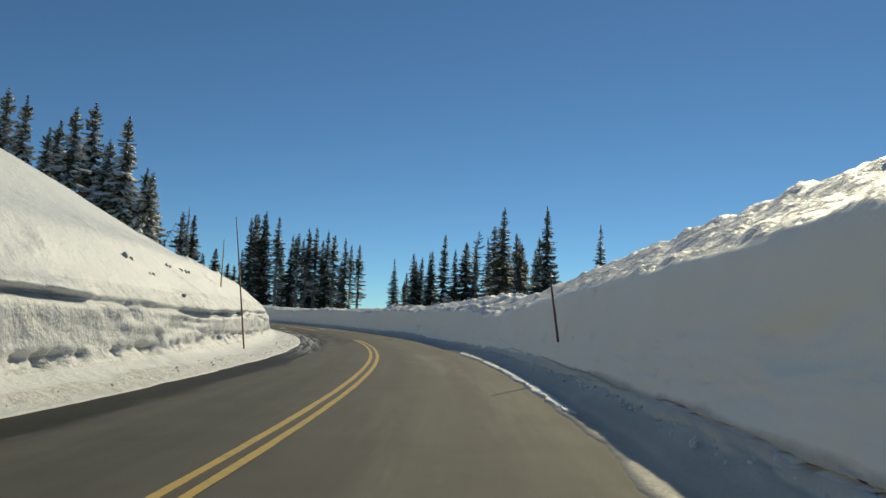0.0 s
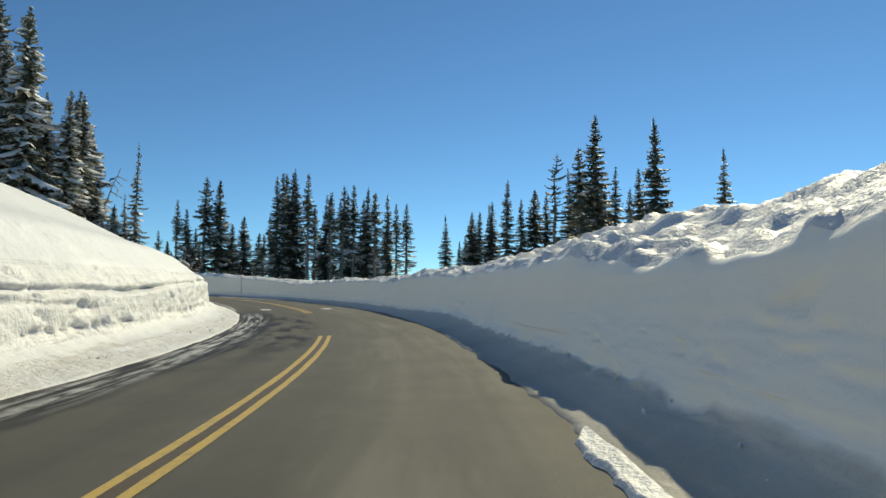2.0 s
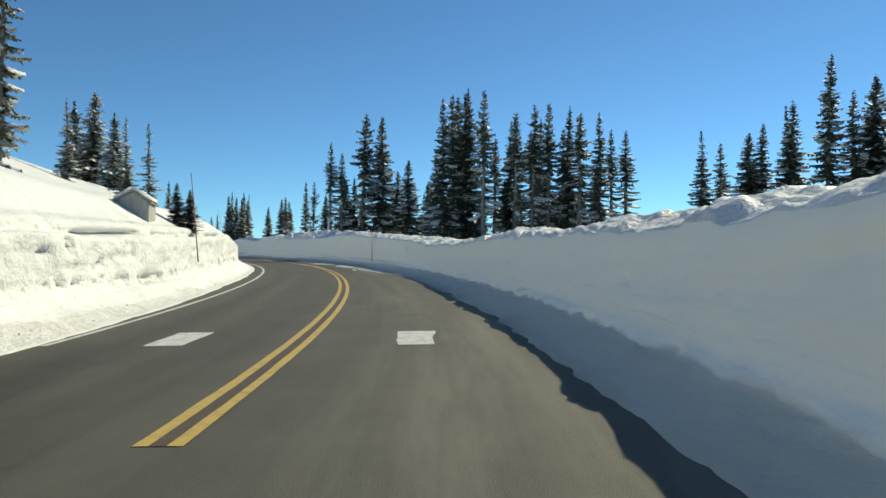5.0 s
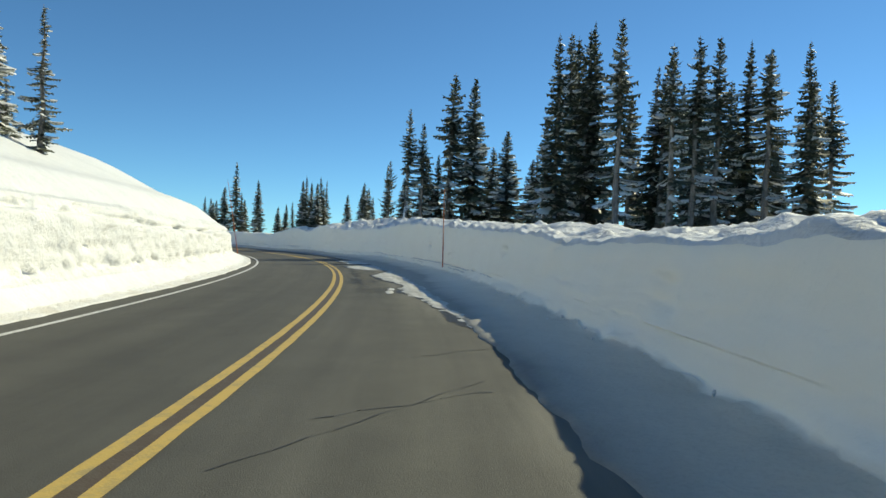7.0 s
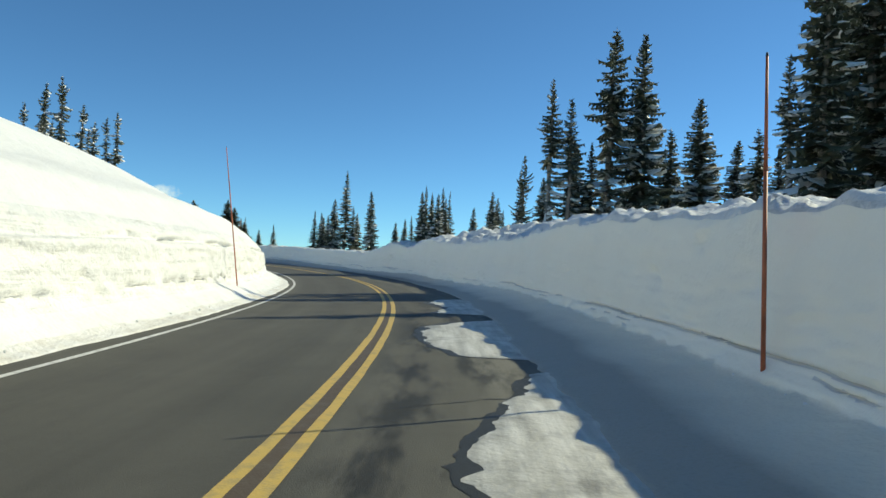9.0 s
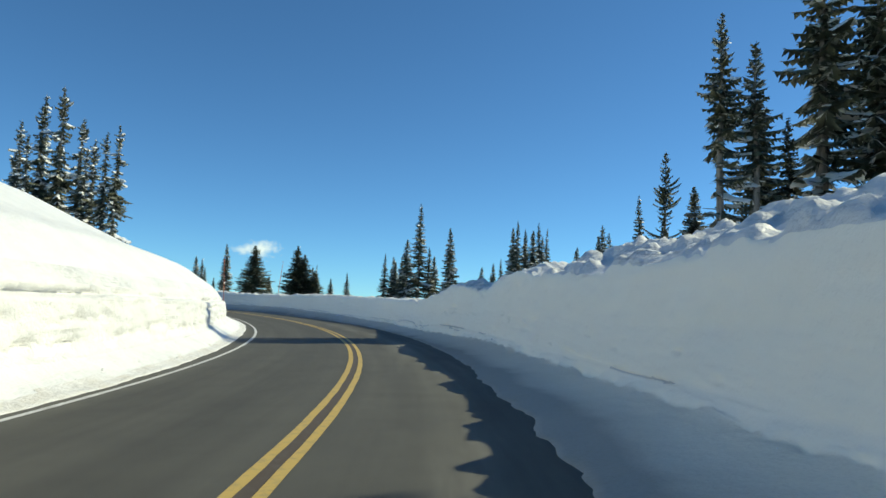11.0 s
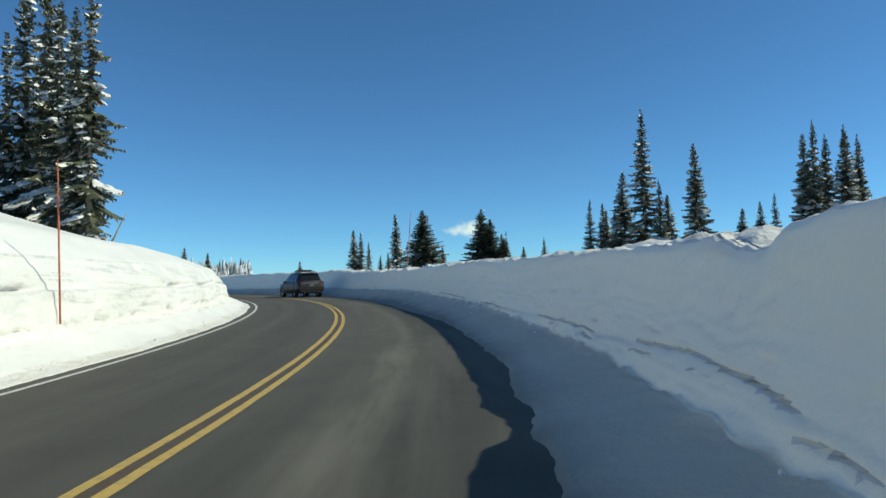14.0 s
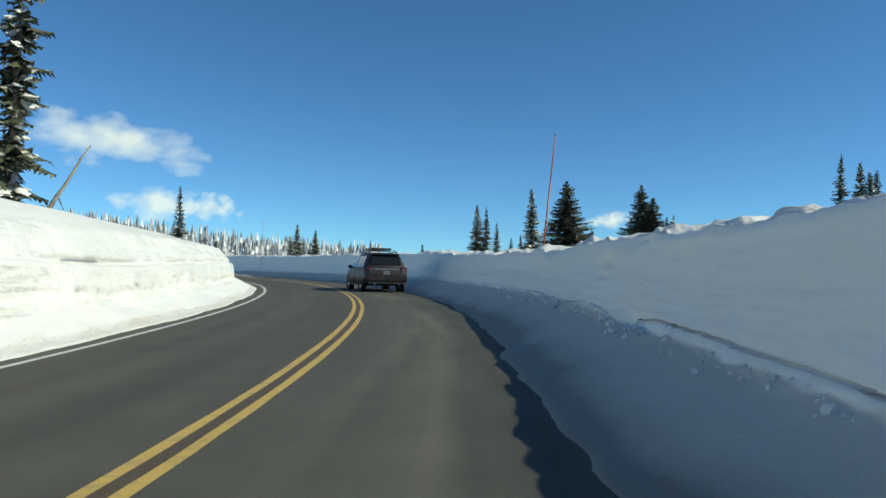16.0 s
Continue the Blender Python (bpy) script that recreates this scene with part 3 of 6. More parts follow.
def bank_left():
    s = ROWS
    one = np.ones_like(s)
    le = edge_l(s) + 0.16 * fbm(s / 2.5, 0 * s, 105) + 0.08 * fbm(s / 0.5, 0 * s, 108, 3)
    H = hill_l(s) - 2.0
    ledge = table(s, [(-60, 1.6), (12, 1.7), (22, 1.4), (40, 1.35), (55, 1.6), (85, 1.8), (100, 1.5), (110, 1.6), (140, 1.45), (170, 1.3), (190, 1.2), (290, 1.3)])
    ledge = ledge + 0.16 * fbm(s / 6.0, 0 * s, 111)
    toe = np.minimum(le - 0.55, -4.55)
    lipm = table(s, [(-60, 1), (26, 1), (36, 0.3), (48, 0.05), (70, 0.0), (290, 0.0)]) * np.clip(0.6 + 2.2 * fbm(s / 2.2, 0 * s, 171, 3), 0.15, 1.3)
    knots = [(le + 0.03, -0.06 * one), (le - 0.02, 0.014 * one), (le - 0.25, 0.06 * one), (toe, 0.24 * one), (-4.98 * one, 0.45 * one),
             (-5.06 * one, 0.8 * one), (-5.12 * one, ledge - 0.08), (-5.14 - 0.20 * lipm, ledge), (-5.30 - 0.05 * lipm, ledge + 0.03 + 0.08 * lipm), (-5.42 + 0.42 * lipm, ledge + 0.3 - 0.12 * lipm),
             (-5.8 * one, 1.9 + 0.07 * H), (-7.0 * one, 2.05 + 0.30 * H), (-9.0 * one, 2.0 + 0.51 * H), (-12.0 * one, 2.0 + 0.97 * H), (-16.0 * one, 2.0 + 1.35 * H), (-18.5 * one, 1.0 + 1.4 * H)]
    lat, h = profile(knots, [2, 3, 5, 4, 5, 9, 2, 3, 4, 5, 8, 7, 6, 4, 2])
    lat[:, 3:], h[:, 3:] = smooth_columns(lat[:, 3:], 1), smooth_columns(h[:, 3:], 1)
    ss = np.repeat(s[:, None], lat.shape[1], 1)
    arc = np.cumsum(np.hypot(np.diff(lat, axis=1, prepend=lat[:, :1]), np.diff(h, axis=1, prepend=h[:, :1])), 1)
    rough = table(s, [(-60, 1), (30, 1), (60, 0.95), (78, 0.8), (100, 0.95), (120, 0.8), (150, 0.6), (290, 0.6)])[:, None]
    face = np.clip((h - 0.35) / 0.2, 0, 1) * np.clip((2.2 - h) / 0.3, 0, 1)
    slope = np.clip((-lat - 5.5) / 0.8, 0, 1)
    low = np.clip((le[:, None] - lat) / 0.4, 0, 1) * (1 - face) * (lat > -5.2)
    pits = np.clip(fbm(ss / 0.55, arc / 0.32, 131, 3) - 0.13, 0, 1)
    out = face * rough * (0.20 * fbm(ss / 2.5, arc / 1.2, 111) + 0.13 * fbm(ss / 0.6, arc / 0.35, 117) - 0.8 * pits)
    out = out + face * 0.04 * fbm(ss / 2.0, arc / 0.10, 121)
    row = np.clip(1 - np.abs(h - 0.62 - 0.12 * fbm(ss / 4.0, 0 * ss, 173)) / 0.14, 0, 1) * np.clip(fbm(ss / 0.3, arc / 0.22, 175, 3) + 0.02, 0, 1)
    out = out - face * row * 1.1
    seam = np.clip(fbm(ss / 5.0, arc / 0.22, 127, 3) - 0.14, 0, 1)
    out = out - face * (0.25 + 0.6 * rough) * 0.7 * seam
    crack = np.clip(1 - np.abs(h - ledge[:, None] - 0.03) / 0.09, 0, 1) * np.clip(0.12 + fbm(ss / 2.2, 0 * ss, 125, 3) * 4, 0, 1)
    lip = np.clip(1 - np.abs(h - ledge[:, None] - 0.16) / 0.08, 0, 1)
    deep = table(s, [(-60, 0.32), (50, 0.30), (65, 0.24), (290, 0.2)])[:, None]
    out = out - crack * deep + lip * 0.25 * deep
    out = out + low * (0.10 * fbm(ss / 1.3, arc / 0.5, 141) + 0.06 * fbm(ss / 0.3, arc / 0.25, 143))
    lumps = np.clip(fbm(ss / 1.2, arc / 0.9, 153, 4) - 0.16, 0, 1) * np.clip((7.5 + lat) / 2, 0, 1)
    pock = np.clip(fbm(ss / 0.6, arc / 0.45, 157, 3) - 0.2, 0, 1) * np.clip((9.5 + lat) / 2, 0, 1) * table(s, [(-60, 1), (32, 1), (44, 0.25), (290, 0.15)])[:, None]
    up = slope * (0.8 * pock + 0.16 * fbm(ss / 6.0, arc / 4.0, 151, 3) + 0.8 * rough * lumps + 0.02 * fbm(ss / 0.5, arc / 0.5, 155))
    lat2 = lat + out * np.where(low > 0.01, 0.35, 1)
    h2 = h + up + np.where(low > 0.01, out * 0.8, 0)
    grime = fbm(ss / 2.2, arc / 0.5, 161) * 0.5 + 0.42
    grime = np.where(ss < 75, grime * 0.55, grime * 0.3)
    mat = np.where(h < grime, 2, np.where(face > 0.3, 1, 0))
    pts = place(ss, lat2, h2)[:, ::-1]
    return sheet("snow_bank_left", pts, [snow, snow_rough, dirty_snow], mat[:, ::-1])


tagged(new("snow_bank_right", bank_right()), "tall shaded white snow wall cut by ploughs beside the road", "snow bank", kind="structure")
tagged(new("snow_bank_left", bank_left()), "sunlit rough white snow wall with dirty foot and smooth slope above", "snow bank", kind="structure")


# ---- ground: one sheet of snow to the horizon ----
def ground_height(x, y):
    s, lat = along(x, y)
    H = hill_l(s) - 2.0
    right = 1.9 - 0.012 * np.clip(lat - 14, 0, 400)
    left = np.where(-lat < 40, 2.0 + 1.35 * H + 0.06 * np.clip(-lat - 16, 0, 24) * np.clip(H / 3, 0, 1), 2.0 + 1.35 * H + 1.44 * np.clip(H / 3, 0, 1))
    h = np.where(lat > 0, right, left)
    sunk = np.clip((lat + 17.0) / 3.0, 0, 1) * np.clip((14.5 - lat) / 4.0, 0, 1)
    h = h * (1 - sunk) - 1.0 * sunk
    z = h + np.interp(s, S, CZ) + fall(s) * np.clip(lat, -7, 7)
    d = np.hypot(x + 93, y - 127)
    az = np.degrees(np.arctan2(-(x + 93), y - 127))
    ridge = 15.0 * np.exp(-((az - 116) / 19.0) ** 2) + 3.5
    far = np.clip((d - 170) / 200, 0, 1)
    far = far * far * (3 - 2 * far)
    wide = np.hypot(x + 40, y - 80)
    z = z * (1 - far) + far * (2.0 + ridge * np.clip((900 - d) / 300, 0, 1))
    z = z - 30 * np.clip((wide - 700) / 2000, 0, 1)
    return z + 0.25 * fbm(x / 9.0, y / 9.0, 201, 3) * np.clip(np.abs(lat) / 30, 0.2, 3)


def ground():
    radii = np.concatenate([np.arange(0, 190, 2.2), np.geomspace(190, 4200, 46)])
    ang = np.linspace(0, 2 * math.pi, 361)
    R, A = np.meshgrid(radii, ang, indexing="ij")
    x, y = -50 + R * np.cos(A), 75 + R * np.sin(A)
    z = ground_height(x.ravel(), y.ravel()).reshape(x.shape)
    return sheet("ground", np.stack([x, y, z], -1), [snow])


tagged(new("ground", ground()), "open snow-covered ground reaching to the horizon", "snow field", kind="structure")


# ---- road ----
def strip(name, s, lats, h, mats, wobble=0.0):
    ss, ll = np.meshgrid(s, np.array(lats), indexing="ij")
    return sheet(name, place(ss, ll, h + wobble * fbm(ss / 1.5, ll / 1.0, 301, 3)), mats, uv=np.stack([ss, ll], -1))


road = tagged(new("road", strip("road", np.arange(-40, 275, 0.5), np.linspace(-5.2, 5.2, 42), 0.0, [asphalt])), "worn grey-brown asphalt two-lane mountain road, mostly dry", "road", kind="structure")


def line(name, s0, s1, lat, width, m, h, label, ragged=0.015):
    s = np.arange(s0, s1 + 0.01, 0.25)
    e = ragged * fbm(s / 0.8, 0 * s, 311 + lat, 3)
    w = np.stack([lat - width / 2 + e, lat + width / 2 + ragged * fbm(s / 0.8, 0 * s + 5, 313 + lat, 3)], 1)
    pts = place(np.repeat(s[:, None], 2, 1), w, h)
    return tagged(new(name, sheet(name, pts, [m], uv=np.stack([np.repeat(s[:, None], 2, 1), w], -1))), label, "road marking", kind="structure")


for a, b in ((-40, 42.1), (57.9, 274)):
    line("centre_seam", a, b, -0.02, 0.13, seam_asphalt, 0.005, "brown gap between the double yellow lines")
    line("yellow_line", a, b, -0.135, 0.11, yellow_paint, 0.006, "worn yellow painted centre line of a double pair", 0.02)
    line("yellow_line", a, b, 0.105, 0.11, yellow_paint, 0.006, "worn yellow painted centre line of a double pair", 0.02)
line("white_line", 63, 274, -3.57, 0.11, white_paint, 0.006, "white painted edge line beside the snow bank")
line("white_line", 196, 274, 3.12, 0.11, white_paint, 0.006, "white painted edge line beside the snow bank")


def blot(name, s0, lat0, ls, ll, m, seed, thick=0.0, skew=0.0, ragged=0.35, label="", category="", kind=""):
    """An irregular flat patch on the road, ls by ll metres in half lengths; thick: height of its middle."""
    a = np.linspace(0, 2 * math.pi, 121)
    rings = np.array([0.0, 0.35, 0.65, 0.88, 1.0])
    R, A = np.meshgrid(rings, a, indexing="ij")
    edge = 1 + ragged * (fbm(np.cos(A) * 2.2 + seed, np.sin(A) * 2.2, seed, 3) * 1.6 + 1.3 * fbm(np.cos(A) * 9 + seed, np.sin(A) * 9, seed + 1, 3))
    ss = s0 + ls * R * edge * np.cos(A)
    la = lat0 + ll * R * edge * np.sin(A) + skew * (ss - s0)
    h = 0.004 + thick * (1 - R**4) + (0.3 * thick) * fbm(ss / 0.3, la / 0.3, seed + 3, 3) * (R < 0.95)
    h = np.where((R > 0.99) & (thick > 0), -0.004, h)
    me = sheet(name, place(ss, la, h)[::-1], [m], uv=np.stack([ss, la], -1)[::-1])
    return tagged(new(name, me), label, category, kind=kind)


# ---- trees ----
def build_mesh(name, verts, faces, m, smooth=False):
    me = bpy.data.meshes.new(name)
    me.from_pydata([tuple(v) for v in verts], [], faces)
    me.materials.append(m)
    if smooth:
        me.polygons.foreach_set("use_smooth", [True] * len(me.polygons))
    me.update()
    return me


def tube(verts, faces, path, radii, n=7):
    base = len(verts)
    for k, (p, r) in enumerate(zip(path, radii)):
        for j in range(n):
            a = 2 * math.pi * j / n
            verts.append((p[0] + r * math.cos(a), p[1] + r * math.sin(a), p[2]))
    for k in range(len(path) - 1):
        for j in range(n):
            a, b = base + k * n + j, base + k * n + (j + 1) % n
            faces.append((a, b, b + n, a + n))
    faces.append(tuple(base + (len(path) - 1) * n + j for j in range(n)))


def spray(verts, faces, p, d, side, length, width, rng):
    """A flat needle spray: a pointed, ragged leaf of two halves that starts at p along d."""
    i = len(verts)
    mid = p + d * length * 0.45 + side * width + Vector((0, 0, rng.uniform(-0.05, 0.02)))
    mid2 = p + d * length * 0.55 - side * width + Vector((0, 0, rng.uniform(-0.05, 0.02)))
    tip = p + d * length + Vector((0, 0, -0.10 * length))
    verts.extend([p, mid, tip, mid2])
    faces.append((i, i + 1, i + 2))
    faces.append((i, i + 2, i + 3))


def frond(verts, faces, pts, side, half, sag, rng, fringe):
    """A bough's foliage: a toothed, roof-shaped spray over its axis, and a toothed fringe that hangs below."""
    n = len(pts) - 1
    down = Vector((0, 0, -1))
    for sg in (-1, 1):
        i = len(verts)
        for k in range(n + 1):
            u = k / n
            w = half * math.sin(math.pi * (0.17 + 0.78 * u)) ** 0.8 + 0.015
            verts.append(pts[k])
            ahead = pts[min(n, k + 1)] - pts[max(0, k - 1)]
            a, b = w * rng.uniform(0.35, 0.6), w * rng.uniform(0.8, 1.2)
            verts.append(pts[k] + side * (sg * a) + down * (sag * a))
            verts.append(pts[k] + ahead * rng.uniform(0.15, 0.45) + side * (sg * b) + down * (sag * b * rng.uniform(0.7, 1.6)))
        for k in range(n):
            a = i + 3 * k
            faces.append((a, a + 1, a + 4, a + 3))
            faces.append((a + 1, a + 2, a + 4))
    i = len(verts)
    for k in range(n + 1):
        ahead = pts[min(n, k + 1)] - pts[max(0, k - 1)]
        verts.append(pts[k])
        verts.append(pts[k] + ahead * rng.uniform(0.0, 0.6) + side * rng.uniform(-0.06, 0.06) + down * (fringe * rng.uniform(0.5, 1.25) * (1.05 - 0.6 * k / n)))
    for k in range(n):
        a = i + 2 * k
        faces.append((a, a + 1, a + 2))
    tip = pts[n] + (pts[n] - pts[n - 1]) * 0.5
    j = len(verts)
    verts.extend([pts[n] + side * (0.35 * half * 0.4 + 0.01), tip, pts[n] - side * (0.35 * half * 0.4 + 0.01)])
    faces.append((j, j + 1, j + 2))


BUILT = 14.0
WEATHER_SIDE = 4.2  # boughs are missing low on this side of the tall firs


def snow_clump(verts, faces, c, along_, across, tall, d, rng, n=8, rings=3):
    """A lumpy cushion of snow: a dome with a rounded, sagging rim."""
    side = Vector((-d.y, d.x, 0))
    i = len(verts)
    verts.append(c + Vector((0, 0, tall)))
    for r, h in ((0.55, 0.82), (1.0, 0.25), (0.8, -0.35))[3 - rings:]:
        for j in range(n):
            a = 2 * math.pi * j / n
            q = r * rng.uniform(0.75, 1.25)
            verts.append(c + d * (along_ * q * math.cos(a)) + side * (across * q * math.sin(a)) + Vector((0, 0, tall * h * rng.uniform(0.8, 1.2) - 0.25 * along_ * q * math.cos(a))))
    for j in range(n):
        k = (j + 1) % n
        faces.append((i, i + 1 + j, i + 1 + k))
        for ring_no in range(rings - 1):
            b = i + 1 + ring_no * n
            faces.append((b + j, b + n + j, b + n + k, b + k))


def blanket(verts, faces, pts, side, half, thick, rng):
    """Snow lying along the outer part of a bough: a rounded strip, thick in the middle, with a torn edge."""
    n = len(pts) - 1
    i, up = len(verts), Vector((0, 0, 1))
    first = rng.choice((1, 1, 2)) if n > 3 else 1
    for k in range(first, n + 1):
        u = (k - first) / max(1, n - first)
        w = half * (0.45 + 0.55 * math.sin(math.pi * (0.15 + 0.75 * u))) * rng.uniform(0.6, 1.15)
        lift = thick * (1 - 0.75 * u) * rng.uniform(0.6, 1.3)
        c = pts[k] + up * 0.015
        verts.extend([c - side * w - up * (0.75 * w + 0.02), c - side * (0.55 * w) + up * (0.75 * lift - 0.22 * w), c + up * lift, c + side * (0.55 * w) + up * (0.75 * lift - 0.22 * w), c + side * w - up * (0.75 * w + 0.02)])
    for k in range(n - first):
        for j in range(4):
            a = i + 5 * k + j
            faces.append((a, a + 5, a + 6, a + 1))


def fir(name, seed, H=14.0, R=1.5, bare=0.06, space=0.40, boughs=6, power=0.8, gaps=0.1, low_gaps=0.0, droop=0.42, upturn=0.18, taper=1.0, wide=0.30, fringe=0.26, step=0.21,
        snowy=0.2, clumped=0, rime=0.08, lean=0.0, crook=0.05, ragged=0.22, stubs=0, trunk_size=1.0, inner=0.5, inner_from=0.0, bald=0.0, plaster=0.0):
    """A subalpine fir: trunk, whorls of boughs set with needle sprays, snow on the boughs; returns the thing at the origin.
    space: metres between whorls; wide, fringe, step: shape and tooth spacing of the boughs; taper: share of the crown that narrows to the tip;
    clumped: number of large snow cushions; plaster: share of the boughs that are snowed over."""
    rng = random.Random(seed)
    top = new(name)
    tv, tf = [], []
    bend = [(lean * H * (k / 9) ** 1.5 + crook * math.sin(k * 1.3 + seed), crook * math.cos(k * 1.7 + seed), H * k / 9 - (0.4 if k < 1 else 0)) for k in range(10)]
    tube(tv, tf, bend, [trunk_size * 0.0115 * H * (1 - k / 9) ** 0.85 + 0.008 for k in range(10)], 8)

    def stem(z):
        f = min(8.999, max(0.0, 9 * z / H))
        k = int(f)
        return Vector((bend[k][0] + (bend[k + 1][0] - bend[k][0]) * (f - k), bend[k][1] + (bend[k + 1][1] - bend[k][1]) * (f - k), z))

    for _ in range(stubs):
        # short dead limbs on the bare lower trunk
        z, az = H * rng.uniform(0.02, bare + 0.25), rng.uniform(0, 6.28)
        a, d, L = stem(z), Vector((math.cos(az), math.sin(az), rng.uniform(-0.5, 0.1))), rng.uniform(0.25, 0.9)
        i, s = len(tv), Vector((-d.y, d.x, 0)) * 0.016
        tv.extend([a + s, a - s, a + Vector((0, 0, 0.03)), a + d * L])
        tf.extend([(i, i + 1, i + 3), (i + 1, i + 2, i + 3), (i + 2, i, i + 3)])
    trunk = new("trunk", build_mesh("trunk", tv, tf, bark, True))
    trunk.parent = top
    cv, cf, sv, sf, tips = [], [], [], [], []
    up = Vector((0, 0, 1))
    z = bare * H
    while z < H * 0.985:
        x = (z / H - bare) / (1 - bare)
        reach = R * min(1.0, (1 - x) / taper) ** power + 0.05
        if x < 0.10:
            reach *= 0.6 + 4 * x
        reach *= rng.uniform(1 - ragged, 1 + 0.5 * ragged)
        count = boughs if x < 0.75 else max(4, boughs - 1)
        start = rng.uniform(0, 6.28)
        for j in range(count):
            if rng.random() < gaps + low_gaps * max(0.0, 1 - 1.7 * x):
                continue
            az = start + 6.283 * j / count + rng.uniform(-0.3, 0.3)
            if bald and x < 0.6 and math.cos(az - WEATHER_SIDE) > 1 - bald * (1 - 0.6 * x):
                continue
            L = reach * rng.uniform(1 - 0.9 * ragged, 1 + 0.35 * ragged)
            d, side = Vector((math.cos(az), math.sin(az), 0)), Vector((-math.sin(az), math.cos(az), 0))
            fall_ = droop * (0.35 + 0.65 * (1 - x)) + rng.uniform(-0.15, 0.15) if x < 0.8 else rng.uniform(-0.5, 0.1)
            a = stem(z + rng.uniform(-0.12, 0.12))
            n = max(3, int(L / step))
            pts = [a + d * (L * k / n) + up * (L * (-fall_ * k / n + upturn * (k / n) ** 2)) for k in range(n + 1)]
            frond(cv, cf, pts, side, min(0.62, wide * L + 0.05), rng.uniform(0.25, 0.7), rng, rng.uniform(0.6, 1.2) * fringe * min(1.0, 0.35 + 0.6 * L))
            if rng.random() < plaster and L > 0.25 and n >= 3:
                blanket(sv, sf, pts, side, min(0.42, 0.75 * wide * L + 0.05), rng.uniform(0.05, 0.13), rng)
            if L > 0.3:
                tips.append((x, L, d, pts))
            for k in range(1, n):
                # pillows of snow lying along the bough
                if rng.random() < snowy * min(1.0, 0.35 + L):
                    snow_clump(sv, sf, pts[k] + up * 0.02, rng.uniform(0.6, 1.3) * step + 0.04, (0.05 + 0.10 * min(L, 1.4) * (1.1 - k / n)) * rng.uniform(0.6, 1.2), rng.uniform(0.035, 0.08), d, rng, 5, 2)
        # the close inner growth round the trunk
        for j in range(count):
            if rng.random() > inner or x < inner_from:
                continue
            az = rng.uniform(0, 6.28)
            d, side = Vector((math.cos(az), math.sin(az), 0)), Vector((-math.sin(az), math.cos(az), 0))
            L = reach * rng.uniform(0.35, 0.65)
            a = stem(z + rng.uniform(-0.2, 0.2))
            pts = [a + d * (L * k / 3) - up * (L * rng.uniform(0.3, 0.8) * k / 3) for k in range(4)]
            frond(cv, cf, pts, side, 0.30 * L + 0.08, 0.5, rng, 0.35 * min(1.0, 0.3 + L))
        z += space * (0.5 + 0.7 * (1 - x)) * rng.uniform(0.8, 1.2)
    for _ in range(clumped):
        x, L, d, pts = rng.choice(tips)
        if rng.random() < 0.35 + 0.5 * x:
            continue
        side = Vector((-d.y, d.x, 0))
        c = pts[rng.randint(len(pts) // 3, len(pts) - 2)]
        s = rng.uniform(0.12, 0.30) * (0.6 + 0.4 * min(1.0, L))
        for lobe in range(rng.randint(2, 3)):
            q = s * (1.0 if lobe == 0 else rng.uniform(0.45, 0.8))
            snow_clump(sv, sf, c + up * 0.02 + side * (s * rng.uniform(-0.9, 0.9) * (lobe > 0)) + d * (s * rng.uniform(-0.8, 0.8) * (lobe > 0)), q * 1.3, q, q * rng.uniform(0.4, 0.7), d, rng, 7)
    tip = stem(H - 0.9)
    for j in range(4):
        a = 1.5708 * j
        s, i = Vector((-math.sin(a), math.cos(a), 0)) * 0.03, len(cv)
        cv.extend([tip - s, tip + s, stem(H) + up * 0.05])
        cf.append((i, i + 1, i + 2))
    me = build_mesh("crown", cv, cf, needles)
    me.materials.append(rimed_needles)
    me.polygons.foreach_set("material_index", [int(rng.random() < rime) for _ in cf])
    crown = tagged(new("crown", me), kind="stuff")
    crown.parent = top
    if sf:
        load = tagged(new("snow_load", build_mesh("snow_load", sv, sf, snow, True)), "white snow lying on the boughs", kind="stuff")
        load.parent = top
    return top


